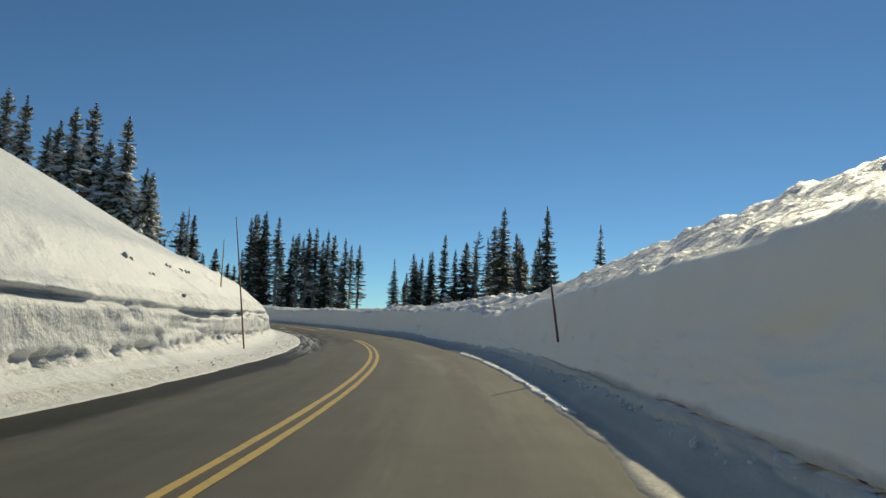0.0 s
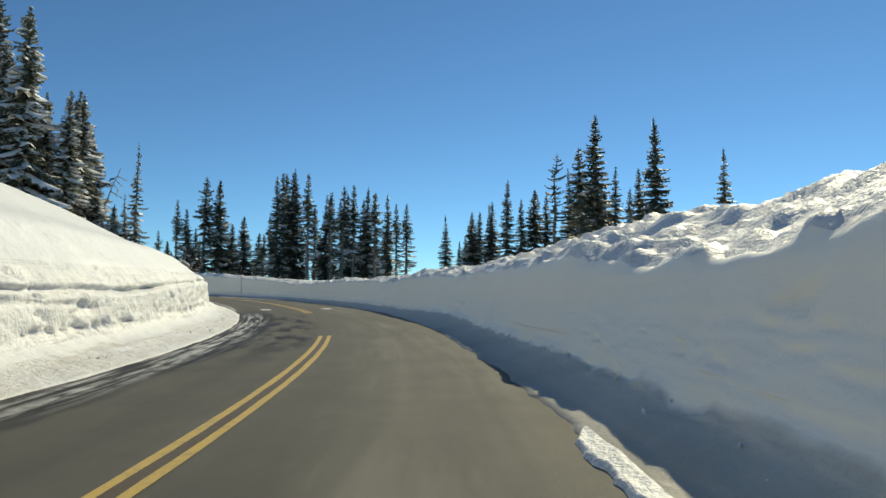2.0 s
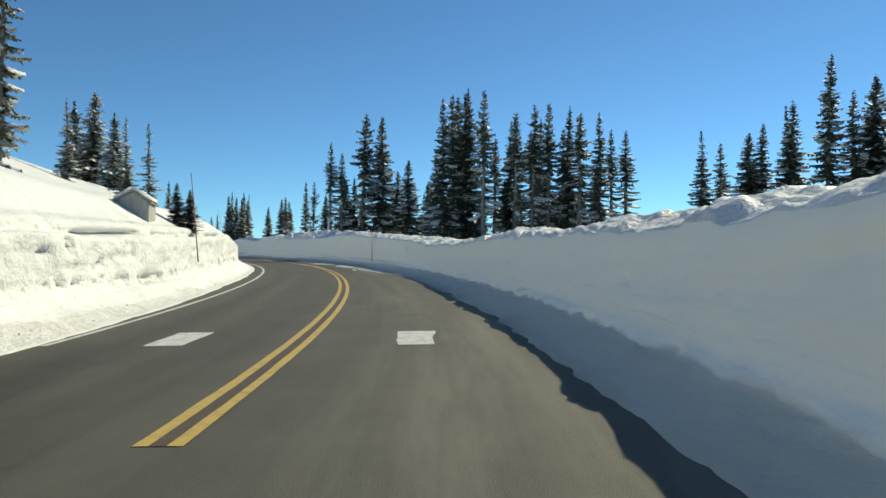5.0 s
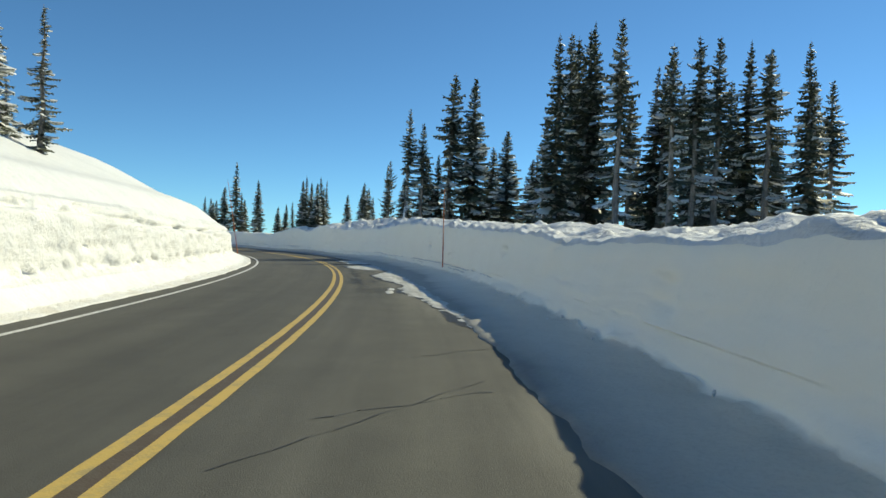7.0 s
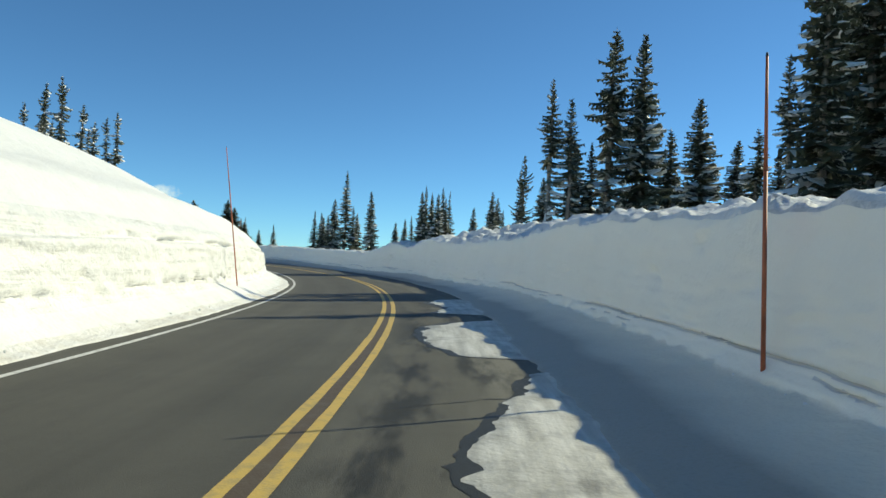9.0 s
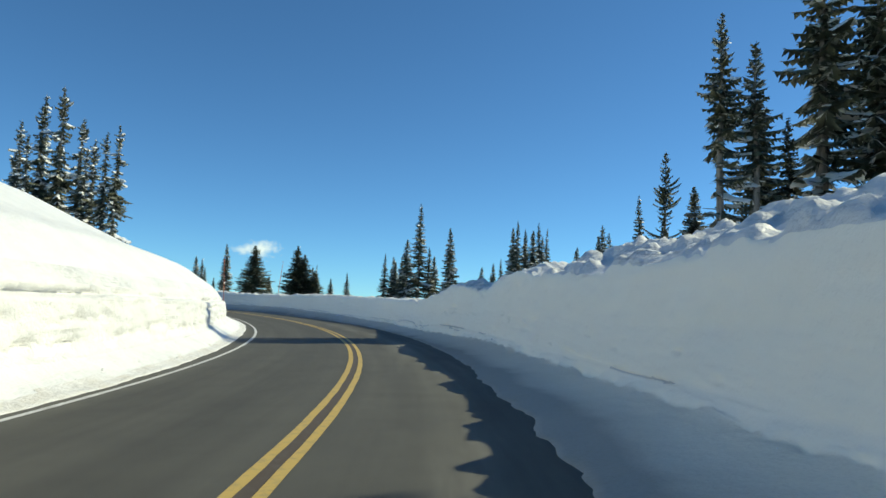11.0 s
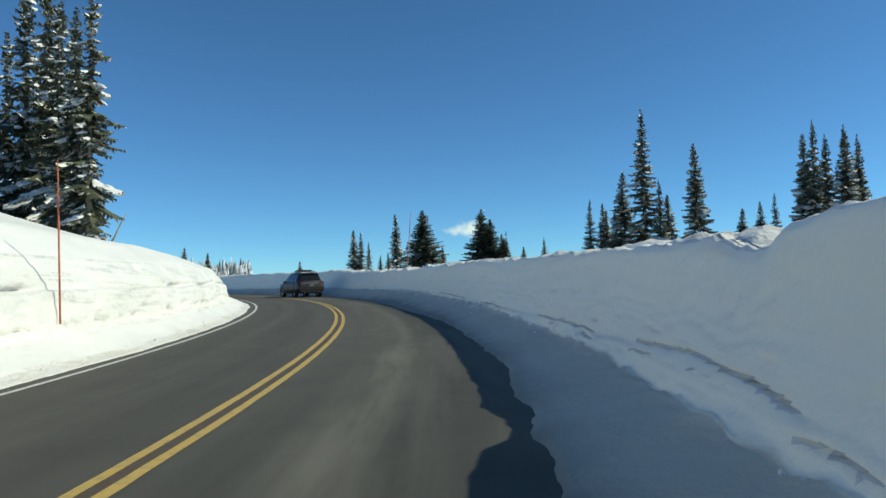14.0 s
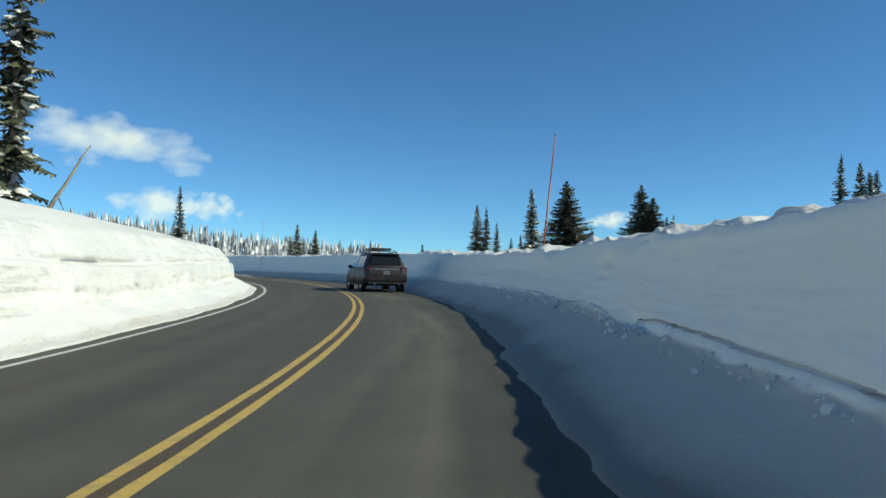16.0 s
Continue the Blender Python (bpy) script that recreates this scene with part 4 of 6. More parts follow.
def snag(name, seed, H=9.0, lean=0.1, boughs=14, crook=0.06):
    """A dead, nearly bare tree."""
    rng = random.Random(seed)
    top = new(name)
    tv, tf = [], []
    path = [(lean * H * (k / 7) ** 1.2, crook * math.sin(k * 1.9 + seed), H * k / 7 - 0.4) for k in range(8)]
    tube(tv, tf, path, [0.013 * H * (1 - k / 7.6) + 0.01 for k in range(8)])
    trunk = new("trunk", build_mesh("trunk", tv, tf, grey_wood, True))
    trunk.parent = top
    bv, bf, cv, cf = [], [], [], []
    for j in range(boughs):
        zn = rng.uniform(0.25, 0.97)
        f = zn * 7
        k = min(6, int(f))
        p = Vector(path[k]).lerp(Vector(path[k + 1]), f - k)
        az, L = rng.uniform(0, 6.28), rng.uniform(0.4, 1.3) * (1.15 - 0.5 * zn)
        d = Vector((math.cos(az), math.sin(az), rng.uniform(-0.5, 0.25)))
        e = p + d * L + Vector((0, 0, -0.1))
        i = len(bv)
        for c, r in ((p, 0.035), (e, 0.008)):
            for m in range(4):
                a = 1.5708 * m
                bv.append(c + Vector((r * math.cos(a) * abs(d.y) + 0.002, r * math.cos(a) * abs(d.x), r * math.sin(a))))
        for m in range(4):
            bf.append((i + m, i + (m + 1) % 4, i + 4 + (m + 1) % 4, i + 4 + m))
        if rng.random() < 0.75:
            side = Vector((-d.y, d.x, 0)).normalized()
            for q in range(4):
                spray(cv, cf, p.lerp(e, 0.35 + 0.18 * q), (d + side * rng.uniform(-1, 1) + Vector((0, 0, rng.uniform(-0.5, 0)))).normalized(), side, 0.35, 0.07, rng)
    branch = tagged(new("branches", build_mesh("branches", bv, bf, grey_wood)), kind="stuff")
    branch.parent = top
    if cv:
        tuft = tagged(new("crown", build_mesh("crown", cv, cf, needles)), kind="stuff")
        tuft.parent = top
    return top


FINE = dict(step=0.18, space=0.40)
GROVE = dict(stubs=22, power=0.8, ragged=0.35, trunk_size=1.4, bald=0.5, wide=0.26, rime=0.12, snowy=0.08, plaster=0.22, **FINE)
SNOWED = dict(snowy=0.10, plaster=0.62, rime=0.2, droop=0.72, ragged=0.35, **FINE)
LADEN = dict(snowy=0.05, plaster=0.27, rime=0.10, droop=0.75, power=0.8, **FINE)
KINDS = {
    "slim": [fir("fir_tree", 11, R=2.0, snowy=0.04, plaster=0.16, gaps=0.05, power=0.9), fir("fir_tree", 12, R=2.3, bare=0.07, snowy=0.03, plaster=0.12, gaps=0.08, power=1.0), fir("fir_tree", 13, R=1.8, bare=0.09, snowy=0.04, plaster=0.18, gaps=0.10, power=0.85),
             fir("fir_tree", 14, R=2.1, snowy=0.05, plaster=0.2, gaps=0.08, power=1.05, lean=0.012)],
    "full": [fir("fir_tree", 21, R=2.6, bare=0.03, snowy=0.05, plaster=0.22, gaps=0.05, boughs=7, power=0.85), fir("fir_tree", 22, R=2.9, bare=0.03, snowy=0.04, plaster=0.16, gaps=0.06, boughs=7, power=0.95), fir("fir_tree", 23, R=2.4, bare=0.04, snowy=0.06, plaster=0.28, gaps=0.06, boughs=7, power=0.8)],
    "broad": [fir("fir_tree", 31, R=5.0, bare=0.03, snowy=0.03, gaps=0.05, boughs=8, step=0.28, wide=0.22, droop=0.3, power=0.95), fir("fir_tree", 32, R=4.4, bare=0.03, snowy=0.03, gaps=0.06, boughs=8, step=0.28, wide=0.22, droop=0.3, power=1.0)],
    "snowy": [fir("fir_tree", 41, R=2.7, bare=0.02, gaps=0.12, clumped=25, power=0.85, **SNOWED), fir("fir_tree", 42, R=2.3, bare=0.03, gaps=0.16, clumped=30, power=0.8, **SNOWED),
              fir("fir_tree", 43, R=2.9, bare=0.02, gaps=0.14, clumped=25, lean=0.02, power=0.9, **SNOWED)],
    "tall": [fir("fir_tree", 51, R=2.0, bare=0.12, gaps=0.10, low_gaps=0.25, taper=0.7, inner_from=0.5, **GROVE), fir("fir_tree", 52, R=1.8, bare=0.17, gaps=0.12, low_gaps=0.3, taper=0.65, inner_from=0.5, **GROVE),
             fir("fir_tree", 53, R=2.15, bare=0.08, gaps=0.10, low_gaps=0.2, taper=0.75, inner_from=0.45, **GROVE)],
    "column": [fir("fir_tree", 71, R=1.35, bare=0.08, gaps=0.12, low_gaps=0.25, taper=0.5, inner_from=0.5, **GROVE), fir("fir_tree", 72, R=1.2, bare=0.12, gaps=0.14, low_gaps=0.3, taper=0.45, inner_from=0.55, **GROVE),
               fir("fir_tree", 73, R=1.5, bare=0.06, gaps=0.12, low_gaps=0.25, taper=0.55, lean=0.01, inner_from=0.5, **GROVE)],
    "laden": [fir("fir_tree", 81, R=1.6, bare=0.02, gaps=0.22, clumped=40, taper=0.65, ragged=0.5, **LADEN), fir("fir_tree", 82, R=1.4, bare=0.03, gaps=0.28, clumped=50, taper=0.55, ragged=0.55, **LADEN)],
    "thin": [fir("fir_tree", 61, R=1.2, bare=0.05, snowy=0.1, plaster=0.4, gaps=0.28, rime=0.25, power=0.85, ragged=0.5, space=0.46, inner=0.3, step=0.15), fir("fir_tree", 62, R=1.7, bare=0.04, snowy=0.1, plaster=0.5, gaps=0.25, rime=0.30, power=0.95, ragged=0.5, space=0.46, inner=0.3, step=0.15)],
    "sparse": [fir("fir_tree", 95, R=1.9, bare=0.10, snowy=0.03, plaster=0.06, gaps=0.34, rime=0.08, power=0.6, ragged=0.65, droop=0.2, upturn=0.3, space=0.55, boughs=5, step=0.14, wide=0.24, stubs=14, trunk_size=1.3, crook=0.16, inner=0.25)],
    "open": [fir("fir_tree", 91, R=2.4, bare=0.08, snowy=0.06, gaps=0.22, rime=0.06, power=0.7, ragged=0.5, droop=0.05, upturn=0.35, space=0.5, boughs=6, step=0.13, wide=0.18, stubs=8, trunk_size=1.4, inner=0.3)],
}
LABELS = {
    "slim": "slender dark green fir tree with snow on its boughs",
    "full": "dense dark green fir tree dusted with snow",
    "broad": "broad cone-shaped dark fir tree rising from deep snow",
    "snowy": "fir tree with thick clumps of snow on its boughs",
    "laden": "narrow dark fir tree loaded with clumps of snow",
    "tall": "tall fir tree with bare lower trunk and dark crown",
    "column": "tall narrow fir tree with pale trunk showing between boughs",
    "thin": "thin sparse fir tree with short snowy boughs",
    "sparse": "ragged half-dead fir with gaps between twisted boughs",
    "open": "open-branched hemlock with upswept boughs and visible trunk",
}
used = set()
tree_rng = random.Random(5)


def plant(kind, spots, group, wide=1.0):
    """Fir trees at places x, y with the height of their tops."""
    xs = np.array([p[0] for p in spots])
    ys = np.array([p[1] for p in spots])
    zs = ground_height(xs, ys)
    s, lat = along(xs, ys)
    H = hill_l(s) - 2.0
    zs = np.where((lat > -15.5) & (lat < -5), road_z(s, lat) + np.interp(-lat, [5.8, 7, 9, 12, 16], [0.05, 0.30, 0.51, 0.97, 1.35]) * H + 1.9, zs)
    zs = np.where((lat < 11) & (lat > 5), road_z(s, lat) + 1.9, zs)
    for (x, y, top), z in zip(spots, zs):
        pick = kind if isinstance(kind, str) else tree_rng.choice(kind)
        proto = tree_rng.choice(KINDS[pick])
        h = max(1.3, 1.02 * (top - z) + 0.2)
        f = h / BUILT
        w = wide * f ** 0.75 * tree_rng.uniform(0.88, 1.12)
        m = Matrix.Translation((x, y, z - 0.15)) @ Matrix.Rotation(tree_rng.uniform(-0.8, 0.8) if pick in ("tall", "column") else tree_rng.uniform(0, 6.28), 4, "Z") @ Matrix.Rotation(tree_rng.uniform(-0.025, 0.025), 4, "X") @ Matrix.Diagonal((w, w, f, 1))
        if proto in used:
            ob = copy_thing(proto, m @ Matrix.Diagonal([1 / k for k in proto.scale] + [1]))
        else:
            ob = proto
            ob.matrix_basis = m
            used.add(proto)
        tagged(ob, LABELS[pick], "tree", group)
    return zs


# places on the plan, with the height of each top
HILL_A = [(-30.0, 57.7, 18.6), (-35.3, 61.6, 21.0), (-31.5, 64.1, 15.4), (-30.8, 64.9, 13.2), (-31.1, 60.9, 14.3), (-28.7, 59.7, 13.9), (-40.6, 56.2, 20.4), (-37.5, 54.6, 19.2),
          (-39.2, 60.6, 18.2), (-35.9, 58.7, 19.6), (-39.6, 62.5, 19.5), (-33.0, 59.5, 15.6), (-32.5, 62.8, 13.6), (-31.8, 57.8, 16.5), (-33.6, 62.0, 15.0), (-30.1, 62.6, 14.6), (-29.3, 61.5, 9.2), (-28.7, 62.7, 8.4),
          (-30.2, 60.0, 9.6), (-28.0, 63.6, 7.4), (-31.6, 59.0, 10.4), (-29.6, 63.7, 9.0)]
HILL_A_THIN = [(-27.0, 64.3, 11.7), (-31.0, 69.2, 7.5), (-34.7, 74.7, 8.2), (-27.9, 64.5, 8.3)]
HILL_B = [(-48.2, 83.0, 12.5), (-45.4, 82.5, 10.8), (-45.8, 83.4, 7.9), (-43.5, 83.6, 10.2), (-50.9, 83.7, 12.3)]
HILL_C = [(-120.3, 110.9, 21.6), (-110.5, 115.7, 17.8), (-118.6, 112.6, 22.4), (-115.2, 113.6, 18.9), (-111.4, 115.1, 17.2), (-119.4, 109.1, 15.9), (-122.3, 109.5, 19.3),
          (-113.8, 113.8, 16.1), (-113.9, 114.4, 16.9), (-114.9, 109.4, 16.6), (-124.5, 113.2, 18.0), (-122.5, 111.5, 19.0)]
RIGHT_A = [(-12.8, 107.8, 11.5), (-4.9, 102.8, 14.9), (3.3, 65.8, 12.7), (8.2, 74.4, 14.5), (15.7, 85.6, 14.4), (-0.4, 107.6, 13.7), (-6.8, 105.6, 12.7),
           (2.0, 74.8, 11.0), (2.6, 70.8, 11.6), (5.1, 73.4, 10.8), (8.1, 90.5, 11.7), (7.9, 82.2, 12.2), (-9.7, 109.2, 11.3), (-8.9, 109.6, 12.0),
           (-7.0, 106.0, 12.5), (-3.2, 105.4, 13.0), (-1.8, 108.1, 14.5), (2.7, 125.0, 12.2), (4.1, 121.2, 16.5), (5.2, 123.8, 15.0), (6.6, 117.9, 17.5),
           (7.7, 118.3, 15.6), (-12.1, 114.8, 8.7)]
RIGHT_B = [(-39.7, 124.7, 21.1), (-35.7, 119.8, 19.3), (-31.2, 117.7, 16.3), (-29.6, 123, 18), (-23.4, 119.7, 16), (-23, 130.7, 16), (-41.2, 121.2, 19.4),
           (-41.7, 124.8, 20.5), (-42.1, 127.3, 20.9), (-40.2, 124.5, 20.5), (-37.2, 126.8, 15.6), (-34.6, 124.6, 16.9), (-30.6, 120.7, 17.6), (-30.3, 131.1, 16.8),
           (-27.9, 125, 18), (-26.3, 123.3, 16.8), (-27.6, 135.4, 13.5), (-23.9, 127.5, 15.6), (-47.6, 130.6, 11.5), (-43.8, 125, 13.8), (-17.6, 161, 13.4),
           (-15.7, 162.2, 12.5), (-14.2, 146.4, 16.4), (-33.8, 124, 16.4), (-32.2, 128, 17.6), (-33.6, 129.6, 16.6)]
MID = [(-60.2, 139.6, 22.2), (-62.4, 137.9, 22.7), (-52.9, 134.9, 14.9), (-65.3, 133.7, 18), (-64.1, 135, 16.5), (-72.3, 139.3, 13.3), (-72, 142.2, 11.4),
       (-65, 137.4, 13.1), (-58.7, 141.4, 14.6), (-64.1, 138, 13.4), (-51.8, 138, 12.3), (-58.5, 142.8, 10.8), (-66.5, 144, 12), (-45, 131.1, 8.9)]
FAR_A = [(-98.1, 171.3, 17.9), (-117.1, 186.2, 15.7), (-118.9, 158.9, 14.1), (-115.5, 167.7, 15.8), (-120.6, 155.0, 17.1), (-132.7, 157.4, 11.3), (-128.8, 172.9, 10.2),
         (-129.0, 175.2, 11.0), (-126.1, 174.6, 11.5), (-117.1, 170.9, 14.0), (-113.3, 168.5, 14.3), (-114.4, 171.4, 14.0), (-116.3, 180.8, 13.3), (-116.1, 186.8, 14.6),
         (-115.0, 187.5, 13.4), (-131.9, 158.8, 10.2), (-126.0, 156.7, 12.9), (-123.2, 158.5, 11.8), (-124.6, 160.5, 10.8), (-116.8, 168.2, 14.9), (-116.1, 169.7, 14.9),
         (-118.3, 174.7, 16.5), (-119.4, 177.4, 16.1), (-133.5, 159.4, 11.0), (-135.2, 162.0, 10.9)]
FAR_B = [(-182.2, 151.5, 14.9), (-165.5, 150.7, 13.7), (-181.3, 166.2, 15.9), (-174.0, 174.4, 10.6), (-170.2, 142.8, 11.0), (-170.3, 141.8, 11.3), (-177.9, 147.6, 8.1),
         (-173.5, 147.7, 8.3), (-166.6, 153.9, 8.5), (-180.1, 167.3, 14.1), (-177.6, 168.7, 10.8), (-174.7, 170.9, 9.2), (-177.0, 145.5, 9.9), (-183.4, 171.0, 12.0),
         (-180.4, 170.4, 12.1), (-194.0, 104.1, 14.8), (-136.9, 109.7, 6.7), (-226.4, 118.0, 12.2), (-224.7, 117.0, 9.7), (-229.2, 142.3, 9.2), (-203.9, 122.3, 9.9)]
GROVE_BACK = [(-47.5, 134.5, 10.5), (-44.8, 136.0, 11.5), (-42.0, 134.0, 10.0), (-39.5, 136.5, 12.0), (-37.0, 134.5, 10.5), (-34.5, 137.0, 11.5), (-32.0, 134.5, 10.0), (-29.5, 136.0, 11.0), (-27.0, 133.5, 10.5), (-36.0, 130.5, 9.0), (-31.0, 130.0, 9.0)]
NEAR_R = [(-103, 170.3, 14.5), (-103.6, 172.9, 13.7)]

plant("snowy", HILL_A, "firs on the hillside by the first bend", 1.18)
plant("thin", HILL_A_THIN, "firs on the hillside by the first bend")
plant("snowy", HILL_B[:2] + HILL_B[4:], "firs on the hill above the cut", 1.25)
plant("thin", HILL_B[2:4], "firs on the hill above the cut", 1.2)
plant("laden", HILL_C, "tall snowy firs on the knoll")
plant(["full", "slim", "slim"], RIGHT_A[:2] + RIGHT_A[5:7] + RIGHT_A[12:], "dark firs beyond the shaded bank", 1.2)
plant(["tall", "slim"], RIGHT_A[2:3] + RIGHT_A[7:9], "dark firs beyond the shaded bank", 1.2)
plant("sparse", [(0.8, 67.1, 10.6)], "dark firs beyond the shaded bank", 1.1)
plant("slim", RIGHT_A[3:5] + RIGHT_A[9:12], "dark firs beyond the shaded bank", 1.18)
plant(["column", "tall", "slim", "column"], RIGHT_B, "grove of tall firs", 1.12)
plant(["slim", "full"], MID[2:3] + MID[6:9] + MID[9:], "firs at the end of the grove", 1.2)
plant("full", MID[:1], "firs at the end of the grove", 1.15)
plant("column", MID[1:2] + MID[3:5], "firs at the end of the grove", 1.15)
plant("open", MID[5:6], "firs at the end of the grove")
plant(["full", "slim"], FAR_A, "scattered firs", 1.0)
plant("broad", FAR_B[1:3] + FAR_B[9:11], "firs beyond the last bend", 1.25)
plant(["full", "slim"], FAR_B[:1] + FAR_B[3:9] + FAR_B[11:], "firs beyond the last bend", 1.12)
plant("full", [(-27.0, 70.6, 4.4), (-26.7, 70.9, 4.2), (-26.6, 68.2, 4.2)], "small firs by the hut")
plant("full", GROVE_BACK, "grove of tall firs", 1.15)
plant("column", NEAR_R, "firs close behind the shaded bank", 1.0)


# trees built but planted nowhere
for row in KINDS.values():
    for proto in row:
        if proto not in used:
            for child in list(proto.children):
                bpy.data.objects.remove(child)
            bpy.data.objects.remove(proto)


# ---- dead trees ----
def stand(ob, x, y, z, turn, lean_x, lean_y, size, label, group=""):
    ob.matrix_basis = pose(x, y, z, lean_x, lean_y, turn) @ Matrix.Diagonal((size, size, size, 1))
    return tagged(ob, label, "tree", group)


leaning = snag("dead_tree", 72, 4.6, 0.01, 5, 0.012)
leaning.matrix_basis = Matrix.Translation((-123.7, 114.5, 4.7)) @ Vector((-1.0, 1.5, 3.5)).to_track_quat("Z", "Y").to_matrix().to_4x4() @ Matrix.Diagonal((1.9, 1.9, 1, 1))
tagged(leaning, "leaning bare dead trunk poking out of the snow", "tree")
bowed = snag("dead_tree", 74, 5.2, 0.05, 12)
bowed.matrix_basis = Matrix.Translation((-30.6, 65.2, 6.1)) @ Vector((1.6, -0.8, 2.7)).to_track_quat("Z", "Y").to_matrix().to_4x4()
tagged(bowed, "bowed dead fir leaning out of the snowy trees", "tree")
stub = snag("dead_tree", 73, 6.6, 0.02, 4)
_v, _f = [], []
tube(_v, _f, [(0.02 * 6.6 * (k / 7) ** 1.2 + 0.03 * math.sin(2.1 * k), 0.05 * math.sin(1.7 * k) - 0.03, 6.6 * k / 7 - 0.4) for k in range(6)], [0.26, 0.24, 0.22, 0.17, 0.12, 0.05], 9)
crust = tagged(new("snow_crust", build_mesh("snow_crust", _v, _f, snow, True)), "white snow plastered on the trunk")
crust.parent = stub
stand(stub, -65.0, 132.5, 2.6, 40, 0, 4, 1.05, "short snow-plastered dead trunk at the edge of the bank")


# ---- a buried young fir and clods that rolled down the slope ----
sapling = fir("fir_sapling", 97, H=1.15, R=0.62, bare=0.02, space=0.13, boughs=6, step=0.09, snowy=0.1, plaster=0.55, rime=0.2, droop=0.6, fringe=0.14, crook=0.02)
sapling.matrix_basis = Matrix.Translation((-14.8, 31.9, 5.2)) @ Vector((0.75, -0.1, 0.75)).to_track_quat("Z", "Y").to_matrix().to_4x4()
tagged(sapling, "small snow-bent fir poking out of the white slope", "tree")


def clod(s, lat, h, r, seed):
    bm = bmesh.new()
    bmesh.ops.create_icosphere(bm, subdivisions=3, radius=1)
    for v in bm.verts:
        c = np.array(v.co)
        v.co *= 1 + 0.55 * float(fbm(np.array([c[0] * 1.1 + seed]), np.array([c[1] * 1.1 + 2 * c[2]]), seed, 3)[0])
    me = bpy.data.meshes.new("snow_clod")
    bm.to_mesh(me)
    bm.free()
    me.materials.append(snow_rough)
    ob = new("snow_clod", me)
    p = Vector(place(np.array([s]), np.array([lat]), np.array([0.0]))[0])
    ob.matrix_basis = Matrix.Translation((p.x, p.y, h)) @ Euler((0.3 * seed, 0.5 * seed, seed)).to_matrix().to_4x4() @ Matrix.Diagonal((1.35 * r, r, 0.8 * r, 1))
    tagged(ob, "lump of old snow resting on the sunlit slope", "snow clod", "clods on the slope")


for k, (s, lat, h, r) in enumerate([(18.7, -6.40, 2.90, 0.12), (19.1, -6.37, 2.86, 0.08), (22.3, -6.49, 2.93, 0.10), (22.6, -6.49, 2.93, 0.07), (23.8, -6.49, 2.92, 0.09), (24.2, -6.45, 2.88, 0.10), (24.6, -6.44, 2.88, 0.08),
                                    (19.6, -6.04, 2.50, 0.07), (19.9, -6.05, 2.52, 0.06), (21.0, -5.51, 2.00, 0.10)]):
    clod(s, lat, h - 0.03, 0.7 * r, 3 + k)


# ---- mounds of snow round the trunks ----
def mound(x, y, r, h, seed):
    a, k = np.meshgrid(np.linspace(0, 2 * math.pi, 49), np.linspace(0, 1, 15), indexing="xy")
    rr = r * k * (1 + 0.5 * fbm(np.cos(a) * 1.4 + seed, np.sin(a) * 1.4, seed, 3))
    px, py = x + rr * np.cos(a), y + rr * np.sin(a)
    base = float(ground_height(np.array([x]), np.array([y]))[0])
    pz = base - 0.5 + (h + 0.5) * np.clip(1 - k**2, 0, 1) ** 0.8 * (1 + 0.35 * fbm(px / 0.9, py / 0.9, seed + 3, 4))
    me = sheet("snow_mound", np.stack([px, py, pz], -1)[::-1], [snow])
    return tagged(new("snow_mound", me), "rounded mound of snow round the tree trunks", "snow mound", "snow mounds under the firs")


for k, (x, y, r, h) in enumerate([(-47.0, 82.6, 2.6, 1.1), (-45.3, 82.2, 1.7, 0.9), (-49.8, 83.2, 2.4, 1.2), (-43.5, 83.3, 1.0, 0.55), (-111.2, 115.0, 1.6, 0.8), (-114.6, 113.4, 1.8, 0.9), (-118.8, 111.9, 2.2, 1.0)]):
    mound(x, y, r, h, 601 + 5 * k)


# ---- parts and boxes ----
def part(name, bm, m, parent, label="", smooth=False):
    me = bpy.data.meshes.new(name)
    bm.normal_update()
    bm.to_mesh(me)
    bm.free()
    me.materials.append(m)
    if smooth:
        me.polygons.foreach_set("use_smooth", [True] * len(me.polygons))
    ob = new(name, me)
    ob.parent = parent
    if label:
        tagged(ob, label)
    return ob


def box(size, at=(0, 0, 0), bevel=0.01, turn=None, taper=1.0):
    bm = bmesh.new()
    bmesh.ops.create_cube(bm, size=1)
    for v in bm.verts:
        k = taper if v.co.z > 0 else 1.0
        v.co = Vector((v.co.x * size[0] * k, v.co.y * size[1] * k, v.co.z * size[2]))
    if bevel:
        bmesh.ops.bevel(bm, geom=bm.edges[:], offset=bevel, segments=2, affect="EDGES")
    bm.transform(Matrix.Translation(at) @ (turn or Matrix()))
    return bm


def rod(a, b, r0, r1, n=10):
    bm = bmesh.new()
    a, b = Vector(a), Vector(b)
    bmesh.ops.create_cone(bm, cap_ends=True, segments=n, radius1=r0, radius2=r1, depth=(b - a).length)
    bm.transform(Matrix.Translation((a + b) / 2) @ (b - a).to_track_quat("Z", "Y").to_matrix().to_4x4())
    return bm


